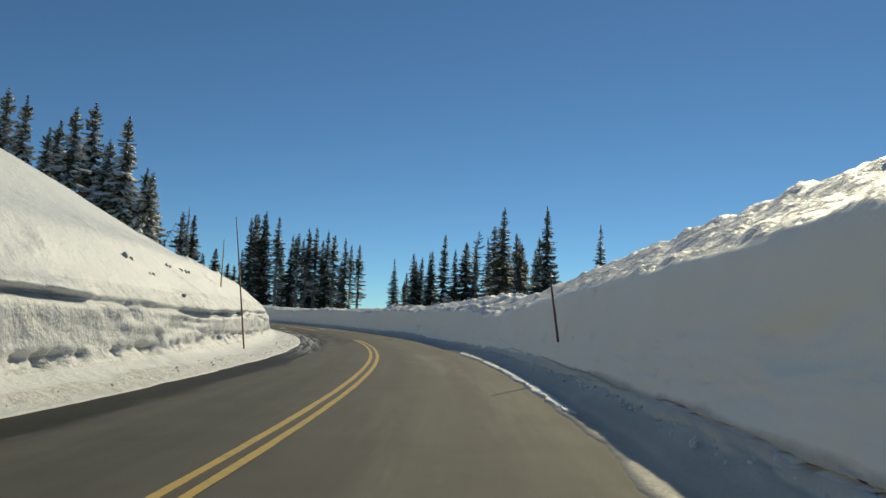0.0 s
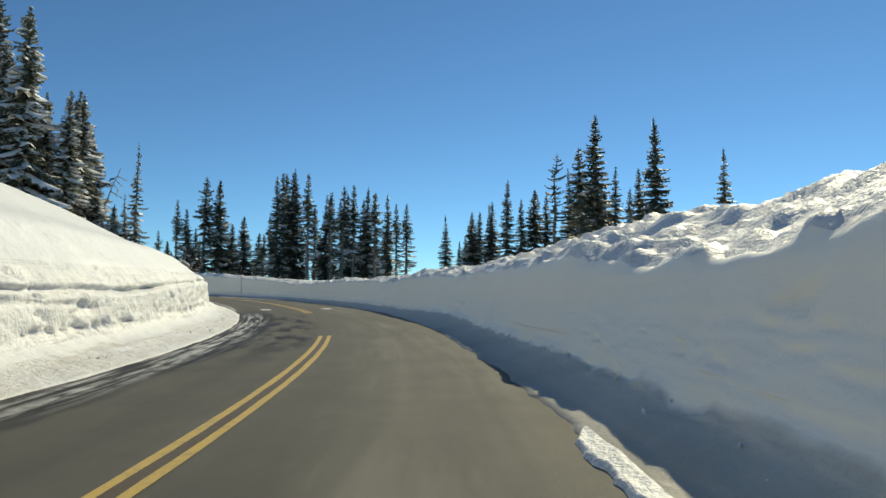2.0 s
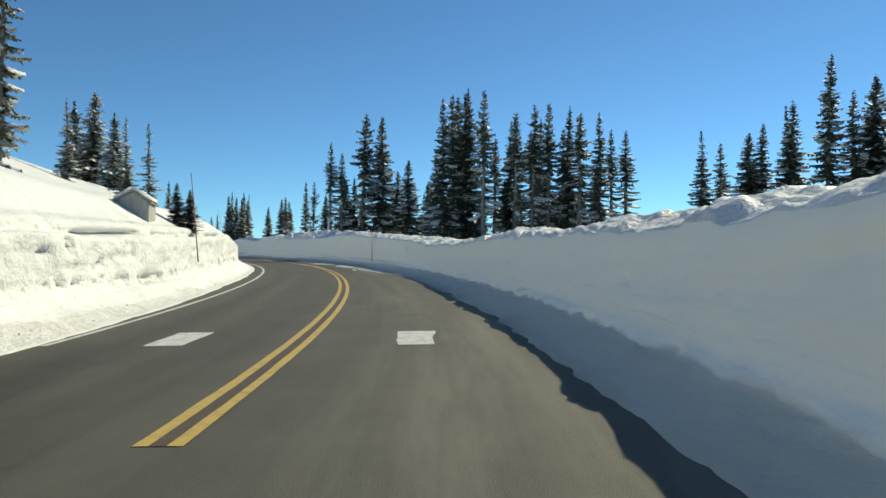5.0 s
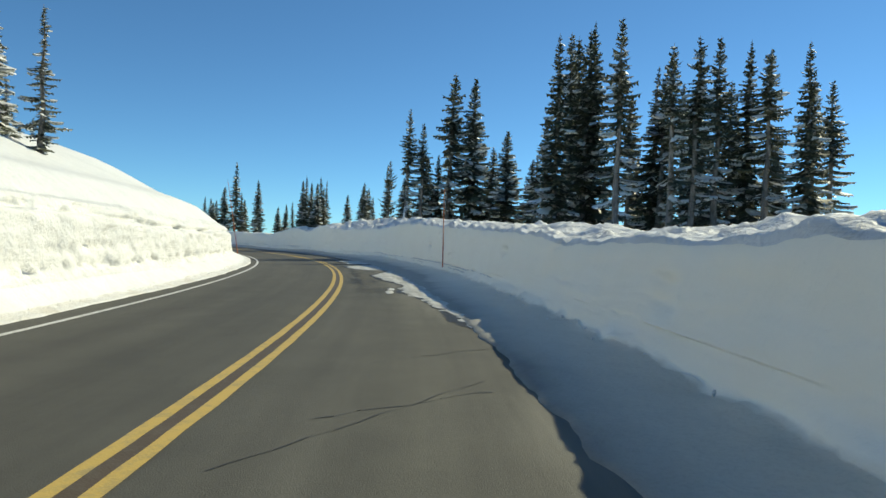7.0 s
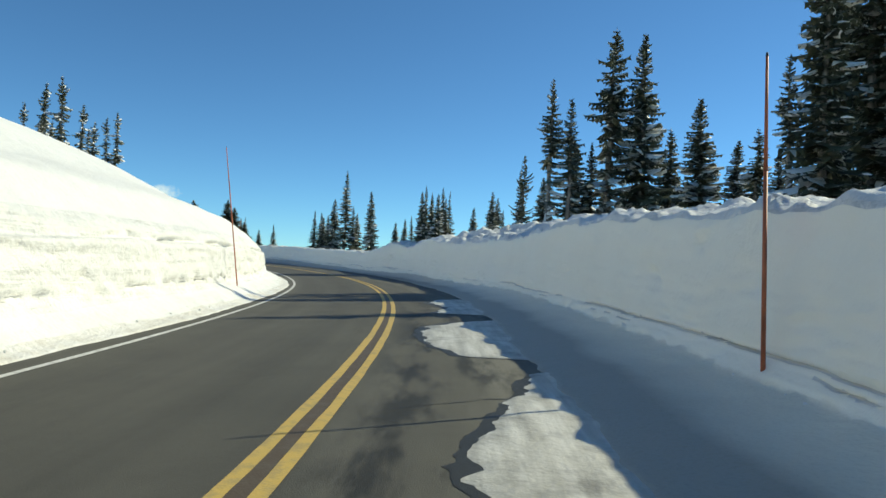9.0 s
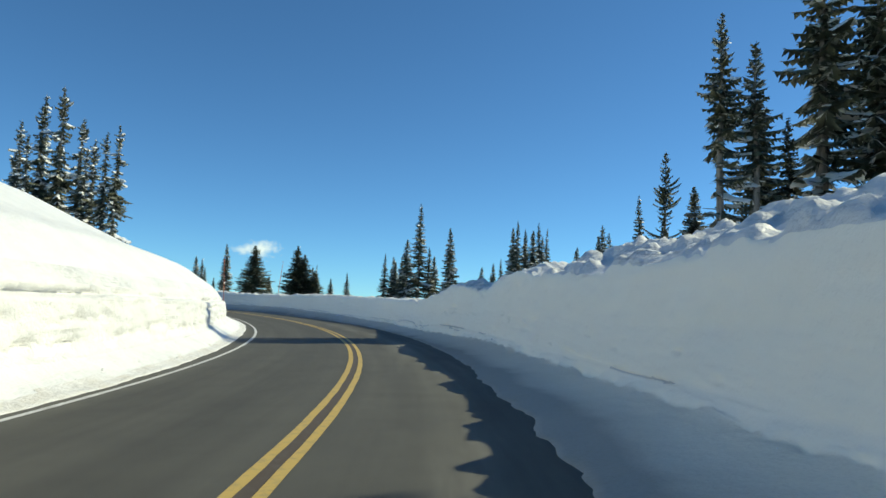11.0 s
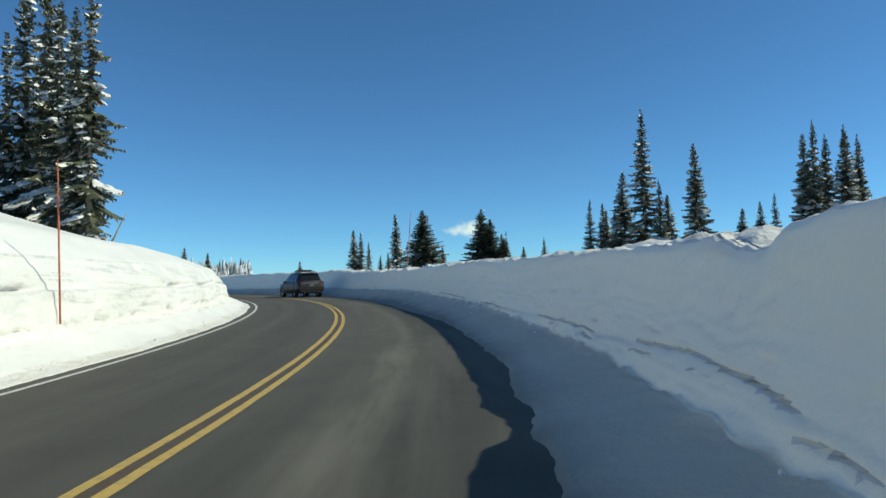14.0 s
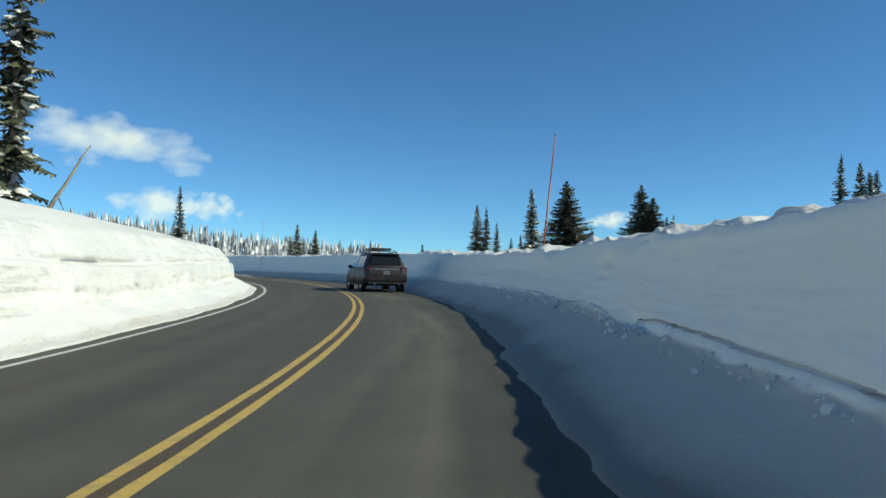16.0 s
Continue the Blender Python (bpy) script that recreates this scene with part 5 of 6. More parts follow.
def ring(r_out, r_in, width, at, n=28):
    """A tyre or rim: a ring about the x axis with rounded shoulders."""
    bm = bmesh.new()
    prof = [(r_in, -width / 2), (r_out * 0.93, -width / 2), (r_out, -width * 0.36), (r_out, width * 0.36), (r_out * 0.93, width / 2), (r_in, width / 2)]
    grid = []
    for k in range(n):
        a = 2 * math.pi * k / n
        grid.append([bm.verts.new((at[0] + x, at[1] + r * math.cos(a), at[2] + r * math.sin(a))) for r, x in prof])
    for k in range(n):
        for j in range(len(prof)):
            bm.faces.new((grid[k][j], grid[(k + 1) % n][j], grid[(k + 1) % n][(j + 1) % len(prof)], grid[k][(j + 1) % len(prof)]))
    return bm


# ---- snow poles ----
def snow_pole(s, lat, h0, h1, ds, dlat, m, label, width=0.022):
    a = Vector(place(np.array([s]), np.array([lat]), np.array([h0]))[0])
    b = Vector(place(np.array([s + ds]), np.array([lat + dlat]), np.array([h1]))[0])
    top = new("snow_pole")
    top.location = a
    mid = (b - a) * 0.62
    part("shaft", rod((a - b) * 0.12, mid, width, width * 0.85), m, top, smooth=True)
    part("tip", rod(mid, b - a, width * 0.84, width * 0.55), m, top, smooth=True)
    part("cap", rod(b - a, (b - a) * 1.012, width * 0.62, width * 0.4), crack_fill, top)
    return tagged(top, label, "snow pole", "snow poles along the road")


snow_pole(25.1, -4.55, 0.60, 4.75, -0.15, -0.5, pole_brown, "thin brown-red wooden snow pole leaning over the sunlit bank", 0.028)
snow_pole(16.95, 4.60, 1.08, 2.52, -0.07, -0.22, pole_brown, "short thick brown-red snow pole leaning on the shaded snow wall", 0.03)
snow_pole(27.8, -6.0, 2.35, 4.25, 0.0, 0.0, make_pole_paint("dull yellow pole", (0.42, 0.32, 0.10)), "short dull yellow snow pole higher on the sunlit bank", 0.026)
snow_pole(77.3, -4.95, 1.2, 3.9, 0.35, -0.3, pole_brown, "thin dark snow pole leaning from the sunlit bank", 0.022)
snow_pole(102.7, 4.40, 0.36, 3.58, 0.0, -0.05, pole_orange, "tall straight orange snow pole before the shaded snow wall", 0.026)
snow_pole(117.3, -4.75, 0.85, 4.80, 0.9, -0.65, pole_orange, "thin orange snow pole leaning above the sunlit bank", 0.02)
snow_pole(161.9, -5.0, 1.05, 3.98, 0.1, -0.12, pole_orange, "thin pink-orange snow pole set in the sunlit bank", 0.02)
snow_pole(189.6, 5.6, 1.7, 5.40, -0.3, 0.25, pole_orange, "bowed orange snow pole on the crest of the bank", 0.028)
snow_pole(239.2, 4.8, 1.2, 5.6, 0.0, 0.0, pole_orange, "thin orange snow pole by the far bend", 0.025)


# ---- patches on the road ----
WET = "dark wet streak of meltwater on asphalt"
PACKED = "thin patch of packed grey-white snow on asphalt"


def make_packed():
    """Thin refrozen snow, tan with grit, drawn out along the road, with the asphalt showing through."""
    m = material("thin packed snow", 0.5)
    streak, patch_ = noise_tex(m, 1.0, 5, 0.65, "UV", (0.5, 5.0, 1)), noise_tex(m, 1.6, 5, 0.65, "UV")
    c = ramp(m, streak, [(0.30, (0.34, 0.325, 0.285)), (0.5, (0.50, 0.485, 0.435)), (0.68, (0.66, 0.645, 0.60))])
    c = mix(m, 0.75, c, ramp(m, patch_, [(0.34, (0.45, 0.44, 0.42)), (0.5, (1, 1, 1))]), "MULTIPLY")
    set_in(m, "Base Color", c)
    bump(m, [(patch_, 0.03), (noise_tex(m, 18.0, 4), 0.008)])
    return m


ice = make_packed()
for s0, l0 in ((63.6, -1.85), (63.4, 1.68)):
    line("white_patch", s0 - 0.75, s0 + 0.75, l0, 0.55, white_paint, 0.006, "worn white rectangular patch on the road", 0.12)
blot("snow_patch", 93.2, 1.52, 0.45, 0.09, ice, 446, 0.005, 0.03, 0.5, PACKED, "snow patch", "stuff")
blot("snow_patch", 92.1, 1.42, 0.5, 0.11, ice, 447, 0.005, 0.05, 0.5, PACKED, "snow patch", "stuff")


def slush(name, inner, outer, m, seed, h, ragged, label, category, along_edge=False):
    """A ragged thin sheet along the right road edge; inner: pairs of way along and offset of its open side."""
    s = np.arange(inner[0][0], inner[-1][0] + 0.001, 0.06)
    e = table(s, inner) + (edge_r(s) if along_edge else 0) + ragged * (0.5 * fbm(s / 1.1, 0 * s, seed, 3) + 0.5 * fbm(s / 0.28, 0 * s + 3, seed + 1, 3) - 0.12 * (np.floor(s * 2.6) % 2) * field(s * 2.6, 0 * s, seed))
    n = 14
    u = np.linspace(0, 1, n)[None]
    o = edge_r(s) + outer if along_edge else np.full_like(s, outer)
    end = np.clip(np.minimum(s - s[0], s[-1] - s) / 0.5, 0.02, 1) ** 0.6
    e = o - (o - np.minimum(e, o - 0.02)) * end
    la = e[:, None] + (o - e)[:, None] * u
    ss = np.repeat(s[:, None], n, 1)
    z = h * np.clip(u / 0.12, 0, 1) * (1 + 0.8 * fbm(ss / 0.5, la / 0.3, seed + 5, 3)) + (0.004 if h < 0.006 else -0.003 + 0.007 * np.clip(u / 0.08, 0, 1))
    me = sheet(name, place(ss, la, z), [m], uv=np.stack([ss, la], -1))
    return tagged(new(name, me), label, category, kind="stuff")


SHEETS = [[(84.0, 2.8), (86, 2.48), (87.4, 2.4), (89, 2.25), (91, 1.95), (92.2, 1.75), (94.6, 1.95), (96, 1.7), (97.4, 1.5), (99, 1.35), (100.2, 1.2), (101.2, 1.55), (102.2, 1.72), (103.2, 2.0), (104.2, 2.35)],
          [(104.5, 2.3), (104.9, 1.3), (106.0, 0.85), (107.6, 0.6), (109.0, 0.75), (110.0, 1.5), (110.8, 2.2)],
          [(111.8, 2.2), (112.4, 1.1), (114.0, 1.5), (116.2, 1.15), (117.6, 1.5), (118.2, 2.3)]]
for k, e in enumerate(SHEETS):
    slush("wet_patch", [(a, b - 0.02 - 0.07 * (i % 2)) for i, (a, b) in enumerate(e)], 2.9, wet_asphalt, 480 + k, 0.0, 0.35, WET, "puddle")
    slush("snow_patch", e, 2.95, ice, 490 + k, 0.012, 0.5, PACKED, "snow patch")
for k, (a, b) in enumerate(((11.0, 23.5), (24.0, 28.6))):
    slush("snow_lip", [(a, 0.0), (0.5 * (a + b), -0.06), (b, 0.0)], 0.16, snow_rough, 520 + k, 0.05, 0.22, "thin ragged white lip of snow along the road edge", "snow edge", True)


def crack(s0, l0, s1, l1, seed):
    t = np.linspace(0, 1, 25)
    s = s0 + (s1 - s0) * t + 0.2 * fbm(t * 4, 0 * t, seed, 3)
    l = l0 + (l1 - l0) * t + 0.16 * fbm(t * 4, 0 * t + 3, seed, 3)
    w = 0.014 + 0.02 * np.abs(fbm(t * 8, 0 * t, seed + 1))
    pts = place(np.stack([s - w, s + w], 1), np.stack([l - w, l + w], 1), 0.004)
    tagged(new("crack", sheet("crack", pts, [crack_fill])), "thin dark crack in the asphalt", "crack", kind="stuff")


for k, c in enumerate([(76.5, 1.0, 77.5, 2.9, ), (79.5, 0.9, 80.6, 2.4), (82.0, 1.3, 83.0, 2.6), (85.5, 0.7, 86.3, 2.3), (88.0, 1.2, 88.6, 2.2), (91.0, 0.5, 93.5, 1.8), (96.0, 0.4, 98.8, 1.6), (101.6, 0.6, 102.5, 2.3), (75.8, 1.6, 78.0, 2.2), (78.4, 0.54, 81.05, 2.4), (74.6, 2.2, 75.6, 2.85), (84.2, -3.3, 86.0, -2.2), (86.4, -1.9, 86.8, -1.5), (88.3, -0.9, 88.6, -0.5)]):
    crack(c[0], c[1], c[2], c[3], 500 + k)


# ---- loose clods of snow along the feet of the banks ----
def clods(name, count, side, seed, span=(-5, 215), spread=0.12, size=1.0):
    rng = random.Random(seed)
    bm = bmesh.new()
    for _ in range(count):
        s = rng.uniform(*span)
        if side > 0:
            e = float(edge_r(np.array([s]))[0])
            lat, h = (4.42 + float(wall_shift(s))) - abs(rng.gauss(0, spread)), 0.0
            h = float(foot_height(s)) + 0.01 - 0.2 * ((4.42 + float(wall_shift(s))) - lat)
        else:
            e = float(edge_l(np.array([s]))[0])
            lat = e - 0.2 - abs(rng.gauss(0, 0.3))
            h = 0.10 + 0.25 * max(0.0, e - lat - 0.25)
        r = (0.010 + 0.024 * rng.random() ** 3) * size
        p = Vector(place(np.array([s]), np.array([lat]), np.array([h]))[0])
        m = Matrix.Translation(p) @ Euler((rng.uniform(0, 6), rng.uniform(0, 6), rng.uniform(0, 6))).to_matrix().to_4x4() @ Matrix.Diagonal((r * rng.uniform(0.8, 1.6), r, r * rng.uniform(0.6, 1), 1))
        bmesh.ops.create_icosphere(bm, subdivisions=1, radius=1, matrix=m)
    me = bpy.data.meshes.new(name)
    bm.to_mesh(me)
    bm.free()
    me.materials.append(snow_rough)
    return tagged(new(name, me), "small loose clods of snow scattered at the bank's foot", "snow clods", kind="stuff")


clods("snow_clods", 380, 1, 7)
clods("snow_clods", 260, -1, 8)
clods("snow_clods", 190, 1, 9, (168, 192), 0.2, 2.0)
clods("snow_clods", 130, 1, 10, (3, 26), 0.15, 1.7)


# ---- far woods on the ridge ----
def far_woods():
    rng = random.Random(9)
    verts, faces = [], []
    xs, ys = [], []
    for _ in range(2600):
        az, d = radians(87 + 47 * rng.random() ** 1.4), rng.uniform(270, 560)
        xs.append(-93 - d * math.sin(az)), ys.append(127 + d * math.cos(az))
    zs = ground_height(np.array(xs), np.array(ys))
    for x, y, z in zip(xs, ys, zs):
        h = rng.uniform(5.0, 11.5)
        r = h * rng.uniform(0.10, 0.17)
        for tier in range(4):
            i = len(verts)
            zt = z + h * (0.04 + 0.23 * tier)
            rt = r * (1.05 - 0.22 * tier)
            verts.append((x, y, zt + h * (0.42 if tier < 3 else 0.30)))
            for k in range(6):
                a = 1.047 * k + rng.random()
                q = rt * rng.uniform(0.6, 1.25)
                verts.append((x + q * math.cos(a), y + q * math.sin(a), zt + h * rng.uniform(-0.05, 0.05)))
            faces.extend((i, i + 1 + k, i + 1 + (k + 1) % 6) for k in range(6))
    return build_mesh("far_woods", verts, faces, far_needles)


tagged(new("far_woods", far_woods()), "frosted distant conifer forest on a snowy ridge", "forest", kind="stuff")


# ---- a small hut half buried in the snow above the bank ----
def buried_hut(x, y, z, turn):
    boards = material("weathered pale grey boards", 0.8)
    n = noise_tex(boards, 5.0, 5, 0.6, "Object", (1, 1, 0.2))
    set_in(boards, "Base Color", ramp(boards, n, [(0.3, (0.26, 0.25, 0.235)), (0.7, (0.46, 0.44, 0.41))]))
    hut = new("hut")
    walls = bmesh.new()
    w, d, e, r = 0.75, 1.0, 1.35, 1.85
    ring_a = [walls.verts.new((px, -d, pz)) for px, pz in ((-w, 0), (w, 0), (w, e), (0, r), (-w, e))]
    ring_b = [walls.verts.new((px, d, pz)) for px, pz in ((-w, 0), (w, 0), (w, e), (0, r), (-w, e))]
    walls.faces.new(ring_a)
    walls.faces.new(ring_b[::-1])
    for q in range(5):
        walls.faces.new((ring_a[q], ring_b[q], ring_b[(q + 1) % 5], ring_a[(q + 1) % 5]))
    bmesh.ops.recalc_face_normals(walls, faces=walls.faces[:])
    part("wall", walls, boards, hut)
    for sg in (1, -1):
        tilt = Matrix.Rotation(sg * math.atan2(r - e, w), 4, "Y")
        part("roof", box((1.08, 2.3, 0.05), (sg * 0.43, 0, 1.62), 0.01, tilt), boards, hut)
        part("roof_snow", box((1.06, 2.28, 0.20), (sg * 0.42, 0, 1.75), 0.08, tilt), snow, hut, "thick white snow on the roof", True)
    hut.matrix_basis = pose(x, y, z, 0, 0, turn) @ Matrix.Scale(0.62, 4)
    return tagged(hut, "pale grey wooden hut half buried, snow on its roof", "hut")


buried_hut(-25.5, 67.6, 2.64, 40)


# ---- the car ahead ----
def make_car():
    paint = material("dark plum-grey car paint", 0.32, 0.55)
    n = noise_tex(paint, 3.0, 5)
    set_in(paint, "Base Color", ramp(paint, n, [(0.35, (0.030, 0.0265, 0.028)), (0.65, (0.048, 0.042, 0.043))]))
    road_dirt = noise_tex(paint, 1.1, 6, 0.7)
    set_in(paint, "Roughness", ramp(paint, road_dirt, [(0.3, (0.28, 0.28, 0.28)), (0.7, (0.6, 0.6, 0.6))]))
    glass = material("tinted car glass", 0.06, 0.0, (0.012, 0.013, 0.015))
    black = material("black plastic trim", 0.6, 0.0, (0.02, 0.02, 0.02))
    rubber = material("tyre rubber", 0.85, 0.0, (0.022, 0.022, 0.022))
    alloy = material("grey alloy", 0.35, 0.9, (0.45, 0.45, 0.46))
    chrome = material("chrome strip", 0.18, 1.0, (0.6, 0.6, 0.62))
    red = material("red lamp glass", 0.15, 0.0, (0.09, 0.024, 0.024))
    plate_white = material("pale plate", 0.5, 0.0, (0.20, 0.20, 0.21))
    plate_ink = material("dark plate bars", 0.5, 0.0, (0.06, 0.07, 0.12))
    car = new("car")
    # rear at y = 0, front at y = 5: y, underside, low half width, belt height, belt half width, roof height, roof half width
    st = [(-0.02, 0.50, 0.84, 0.90, 0.86, 0.94, 0.70), (0.02, 0.42, 0.91, 0.98, 0.92, 1.06, 0.76), (0.10, 0.36, 0.95, 1.02, 0.95, 1.16, 0.78), (0.30, 0.32, 0.98, 1.05, 0.97, 1.50, 0.70),
          (0.42, 0.30, 0.99, 1.06, 0.975, 1.68, 0.66), (0.60, 0.28, 0.99, 1.06, 0.975, 1.735, 0.66), (1.2, 0.27, 0.99, 1.05, 0.975, 1.77, 0.68), (2.0, 0.27, 0.98, 1.03, 0.97, 1.78, 0.69),
          (2.8, 0.27, 0.98, 1.02, 0.965, 1.74, 0.68), (3.1, 0.27, 0.98, 1.02, 0.96, 1.66, 0.66), (3.75, 0.27, 0.98, 1.04, 0.95, 1.14, 0.74), (4.0, 0.28, 0.98, 1.02, 0.94, 1.10, 0.76),
          (4.6, 0.30, 0.96, 0.95, 0.90, 1.02, 0.72), (4.9, 0.34, 0.90, 0.80, 0.84, 0.88, 0.66), (4.99, 0.42, 0.82, 0.68, 0.78, 0.74, 0.60)]
    bm = bmesh.new()
    rows = []
    for y, zb, wl, zbelt, wb, zr, wr in st:
        half = [(0, zb), (0.8 * wl, zb), (wl, zb + 0.10), (wl + 0.005, 0.5 * (zb + zbelt)), (wb, zbelt), (wr + 0.05, zr - 0.14 * min(1, (zr - zbelt) * 2.2)), (wr - 0.02, zr - 0.035), (wr - 0.16, zr), (0, zr + 0.015)]
        pts = half + [(-x, z) for x, z in half[-2:0:-1]]
        rows.append([bm.verts.new((x, y, z)) for x, z in pts])
    for a, b in zip(rows[:-1], rows[1:]):
        for j in range(len(a)):
            k = (j + 1) % len(a)
            bm.faces.new((a[j], a[k], b[k], b[j]))
    bm.faces.new(rows[0])
    bm.faces.new(rows[-1][::-1])
    bmesh.ops.recalc_face_normals(bm, faces=bm.faces[:])
    body = part("body", bm, paint, car, "dark plum-grey metallic paint, dusty with road salt", True)

    def pane(name, pts, lift, m=glass, label="", parent=None):
        b = bmesh.new()
        p = [Vector(q) for q in pts]
        nrm = (p[1] - p[0]).cross(p[2] - p[0]).normalized()
        lo, hi = [b.verts.new(q - nrm * 0.02) for q in p], [b.verts.new(q + nrm * lift) for q in p]
        b.faces.new(hi)
        b.faces.new(lo[::-1])
        for j in range(len(p)):
            k = (j + 1) % len(p)
            b.faces.new((lo[j], lo[k], hi[k], hi[j]))
        return part(name, b, m, parent or body, label)

    pane("rear_window", [(-0.68, 0.125, 1.20), (0.68, 0.125, 1.20), (0.63, 0.395, 1.62), (-0.63, 0.395, 1.62)], 0.03, label="dark tinted rear glass")
    for sg in (1, -1):
        for y0, y1, y2, y3 in ((0.55, 1.15, 1.15, 0.72), (1.25, 2.05, 2.05, 1.25), (2.15, 3.30, 2.85, 2.15)):
            q = [(sg * 0.965, y0, 1.10), (sg * 0.965, y1, 1.10), (sg * 0.755, y2, 1.60), (sg * 0.755, y3, 1.60)]
            pane("side_window", q if sg > 0 else q[::-1], 0.012)
    pane("windscreen", [(0.70, 3.72, 1.18), (-0.70, 3.72, 1.18), (-0.62, 3.14, 1.62), (0.62, 3.14, 1.62)], 0.02)
    part("spoiler", box((1.26, 0.26, 0.05), (0, 0.40, 1.70), 0.018, Matrix.Rotation(radians(8), 4, "X")), paint, body)
    part("rear_bumper", box((1.86, 0.16, 0.26), (0, -0.02, 0.60), 0.05), paint, body)
    part("bumper_guard", box((1.70, 0.10, 0.12), (0, -0.03, 0.42), 0.03), black, body)
    part("chrome_strip", box((1.16, 0.02, 0.045), (0, 0.005, 1.02), 0.006), chrome, body, "bright chrome strip across the tailgate")
    part("tailgate_recess", box((0.62, 0.02, 0.17), (0, -0.022, 0.86), 0.01), black, body)
    plate = part("licence_plate", box((0.31, 0.012, 0.155), (0, -0.036, 0.86), 0.004), plate_white, body, "pale plate with dark unreadable bars")
    for k in range(4):
        part("plate_bar", box((0.045, 0.004, 0.07), (-0.096 + 0.064 * k, -0.044, 0.86), 0), plate_ink, plate)
    part("rear_wiper", rod((0.05, 0.10, 1.21), (-0.42, 0.17, 1.30), 0.008, 0.006, 6), black, body)
    for sg in (1, -1):
        lamp = part("tail_light", box((0.30, 0.14, 0.20), (sg * 0.78, 0.045, 1.03), 0.04, Matrix.Rotation(radians(sg * 14), 4, "Z")), red, body, "red tail lamp")
        part("reversing_lamp", box((0.14, 0.02, 0.05), (sg * 0.72, -0.035, 1.00), 0.006), plate_white, lamp)
        part("reflector", box((0.16, 0.012, 0.04), (sg * 0.66, -0.103, 0.56), 0.004), red, body)
        part("exhaust_tip", rod((sg * 0.55, -0.06, 0.36), (sg * 0.55, 0.15, 0.36), 0.04, 0.04, 12), chrome, body)
        mirror = part("mirror", box((0.20, 0.11, 0.16), (sg * 1.09, 2.98, 1.13), 0.035), paint, body, "door mirror")
        part("mirror_arm", box((0.10, 0.05, 0.04), (sg * 0.98, 3.0, 1.08), 0.01), black, mirror)
        part("roof_rail", rod((sg * 0.60, 0.7, 1.81), (sg * 0.60, 2.75, 1.81), 0.018, 0.018, 8), black, body)
        for y in (0.75, 1.7, 2.7):
            part("rail_foot", box((0.04, 0.10, 0.06), (sg * 0.60, y, 1.775), 0.008), black, body)
        part("door_handle", box((0.02, 0.20, 0.03), (sg * 0.985, 1.45, 0.98), 0.006), paint, body)
        part("sill", box((0.06, 2.6, 0.14), (sg * 0.95, 2.45, 0.36), 0.02), black, body)
        for y in (1.02, 3.95):
            part("wheel_arch", ring(0.44, 0.36, 0.10, (sg * 0.955, y, 0.37)), black, body)
            wheel = part("wheel", rod((sg * 0.78, y, 0.37), (sg * 0.93, y, 0.37), 0.10, 0.10, 14), alloy, car)
            part("tyre", ring(0.37, 0.25, 0.235, (sg * 0.86, y, 0.37)), rubber, wheel, smooth=True)
            part("rim", ring(0.25, 0.225, 0.20, (sg * 0.87, y, 0.37)), alloy, wheel, smooth=True)
            for k in range(5):
                a = 2 * math.pi * k / 5
                part("spoke", rod((sg * 0.93, y + 0.05 * math.cos(a), 0.37 + 0.05 * math.sin(a)), (sg * 0.95, y + 0.23 * math.cos(a), 0.37 + 0.23 * math.sin(a)), 0.03, 0.022, 6), alloy, wheel)
    for y in (1.0, 2.1):
        part("roof_bar", box((1.30, 0.07, 0.03), (0, y, 1.875), 0.01), black, body, "black roof rack cross bar")
        part("ski_clamp", box((0.92, 0.16, 0.09), (-0.06, y, 1.945), 0.012), black, body, "black ski clamp on the roof rack")
    return car


car = make_car()
_c = place(np.array([201.2]), np.array([1.98]), np.array([0.006]))[0]
car.matrix_basis = pose(*_c, 0, 0, math.degrees(float(np.interp(202.5, S, TH))) + 3.5) @ Matrix.Scale(1.07, 4)
tagged(car, "dark plum-grey sport utility car with roof rack on the road", "car")


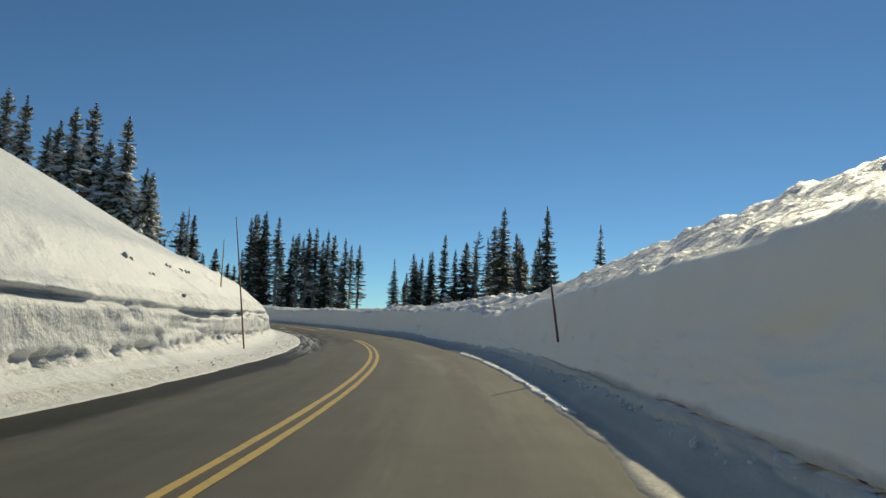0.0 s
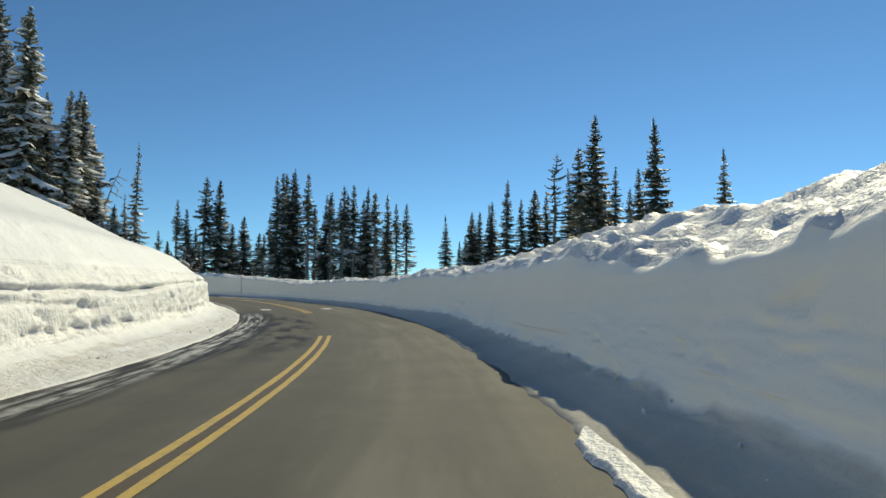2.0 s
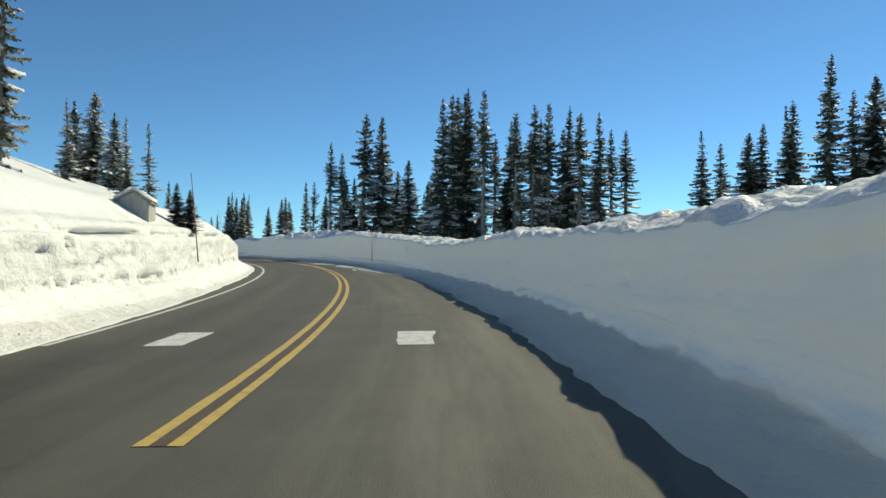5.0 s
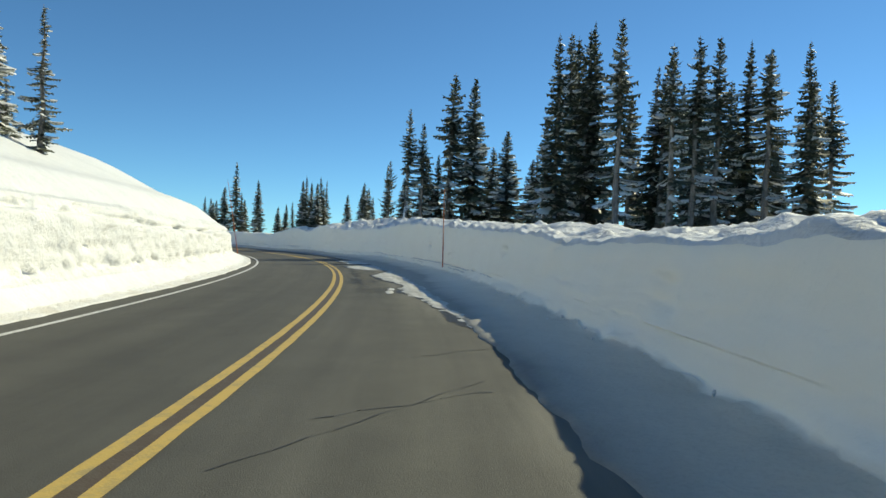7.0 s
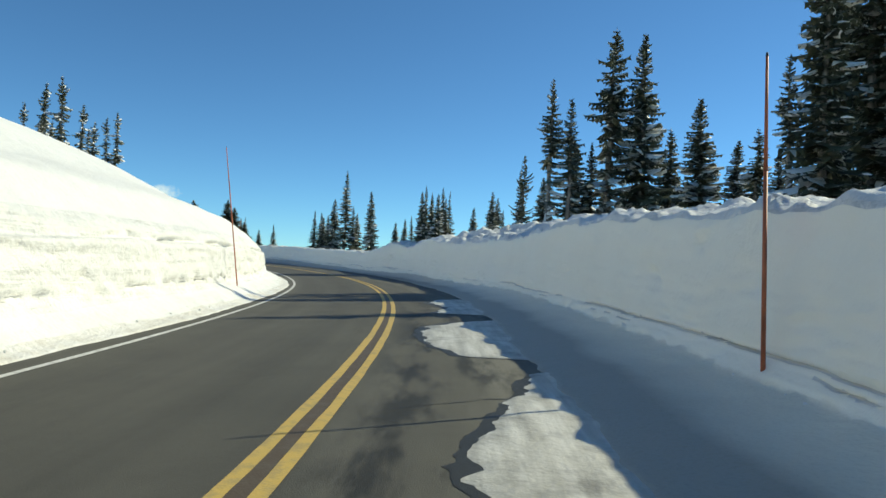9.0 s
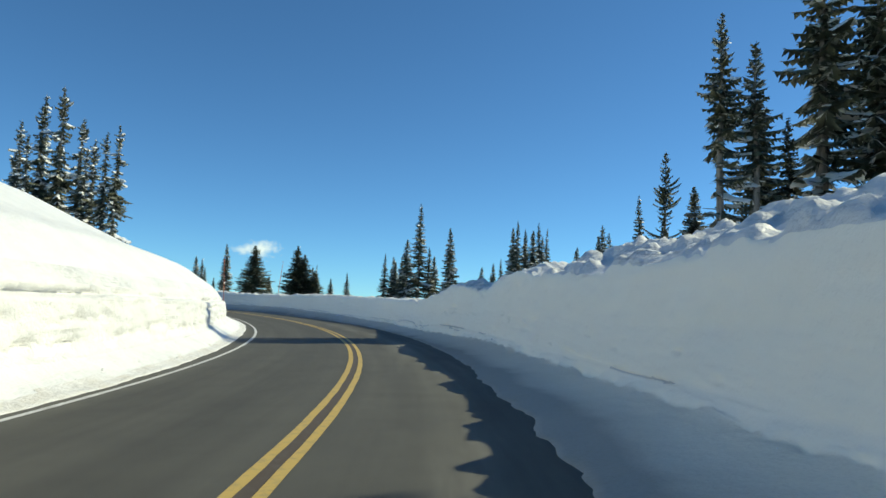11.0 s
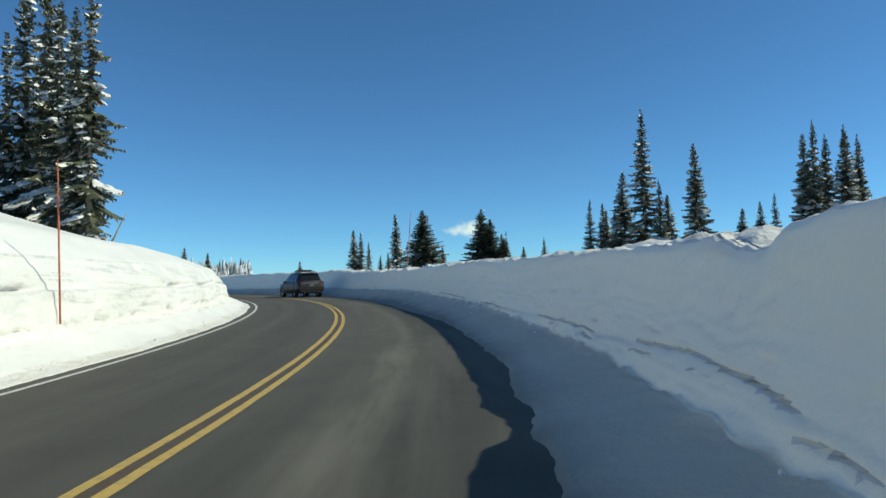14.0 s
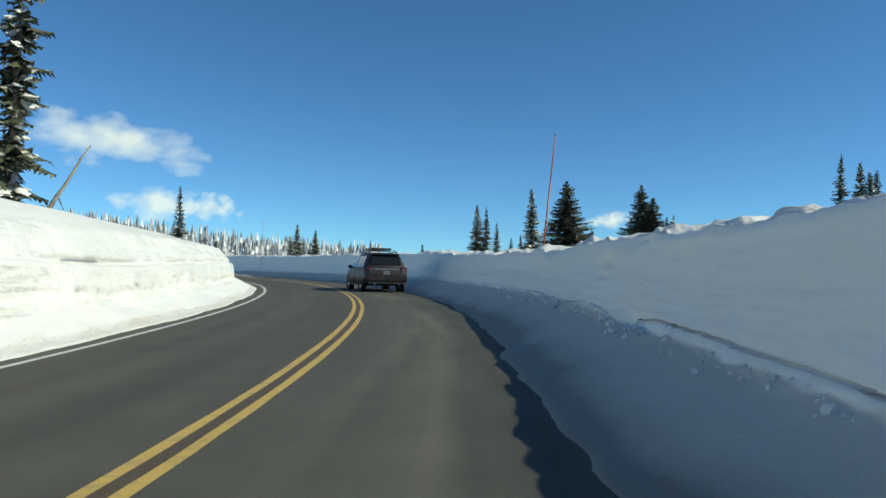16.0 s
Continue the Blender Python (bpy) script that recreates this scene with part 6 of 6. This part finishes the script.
# ---- small clouds far off ----
def cloud(x, y, z, w, h, seed):
    m = bpy.data.materials.new("thin cloud")
    m.use_nodes = True
    n, l = m.node_tree.nodes, m.node_tree.links
    n.remove(n["Principled BSDF"])
    em, tr, mx = n.new("ShaderNodeEmission"), n.new("ShaderNodeBsdfTransparent"), n.new("ShaderNodeMixShader")
    em.inputs["Color"].default_value, em.inputs["Strength"].default_value = (0.80, 0.86, 0.92, 1), 0.85
    uv = n.new("ShaderNodeTexCoord")
    mp = n.new("ShaderNodeMapping")
    mp.inputs["Location"].default_value = (-0.5, -0.5, 0)
    l.new(uv.outputs["UV"], mp.inputs["Vector"])
    dist = n.new("ShaderNodeVectorMath")
    dist.operation = "LENGTH"
    l.new(mp.outputs["Vector"], dist.inputs[0])
    tx = n.new("ShaderNodeTexNoise")
    tx.inputs["Scale"].default_value, tx.inputs["Detail"].default_value = 3.2, 7
    mp2 = n.new("ShaderNodeMapping")
    mp2.inputs["Location"].default_value, mp2.inputs["Scale"].default_value = (seed, seed * 0.7, 0), (1.6, 0.8, 1)
    l.new(uv.outputs["UV"], mp2.inputs["Vector"])
    l.new(mp2.outputs["Vector"], tx.inputs["Vector"])
    add = n.new("ShaderNodeMath")
    add.operation, add.inputs[2].default_value = "MULTIPLY_ADD", 0.0
    sub = n.new("ShaderNodeMath")
    sub.operation = "SUBTRACT"
    l.new(tx.outputs["Fac"], sub.inputs[0])
    l.new(dist.outputs["Value"], sub.inputs[1])
    rg = n.new("ShaderNodeMapRange")
    rg.inputs["From Min"].default_value, rg.inputs["From Max"].default_value, rg.inputs["To Max"].default_value = 0.10, 0.48, 0.75
    n.remove(add)
    l.new(sub.outputs["Value"], rg.inputs["Value"])
    l.new(rg.outputs["Result"], mx.inputs["Fac"])
    l.new(tr.outputs["BSDF"], mx.inputs[1])
    l.new(em.outputs["Emission"], mx.inputs[2])
    l.new(mx.outputs["Shader"], n["Material Output"].inputs["Surface"])
    c, eye = Vector((x, y, z)), Vector((-90, 127, 3))
    side = (c - eye).cross(Vector((0, 0, 1))).normalized() * w / 2
    up = Vector((0, 0, h / 2))
    pts = np.array([[c - side - up, c + side - up], [c - side + up, c + side + up]])
    me = sheet("cloud", pts, [m], uv=np.array([[(0, 0), (1, 0)], [(0, 1), (1, 1)]], float))
    return tagged(new("cloud", me), "small thin white cloud far off in the blue sky", "cloud", kind="structure")


cloud(-3255, -898, 555, 989, 297, 1.3)
cloud(-3232, -670, 284, 470, 198, 4.1)
cloud(-3202, -457, 274, 297, 148, 7.7)
cloud(-2951, 1277, 261, 272, 111, 9.2)
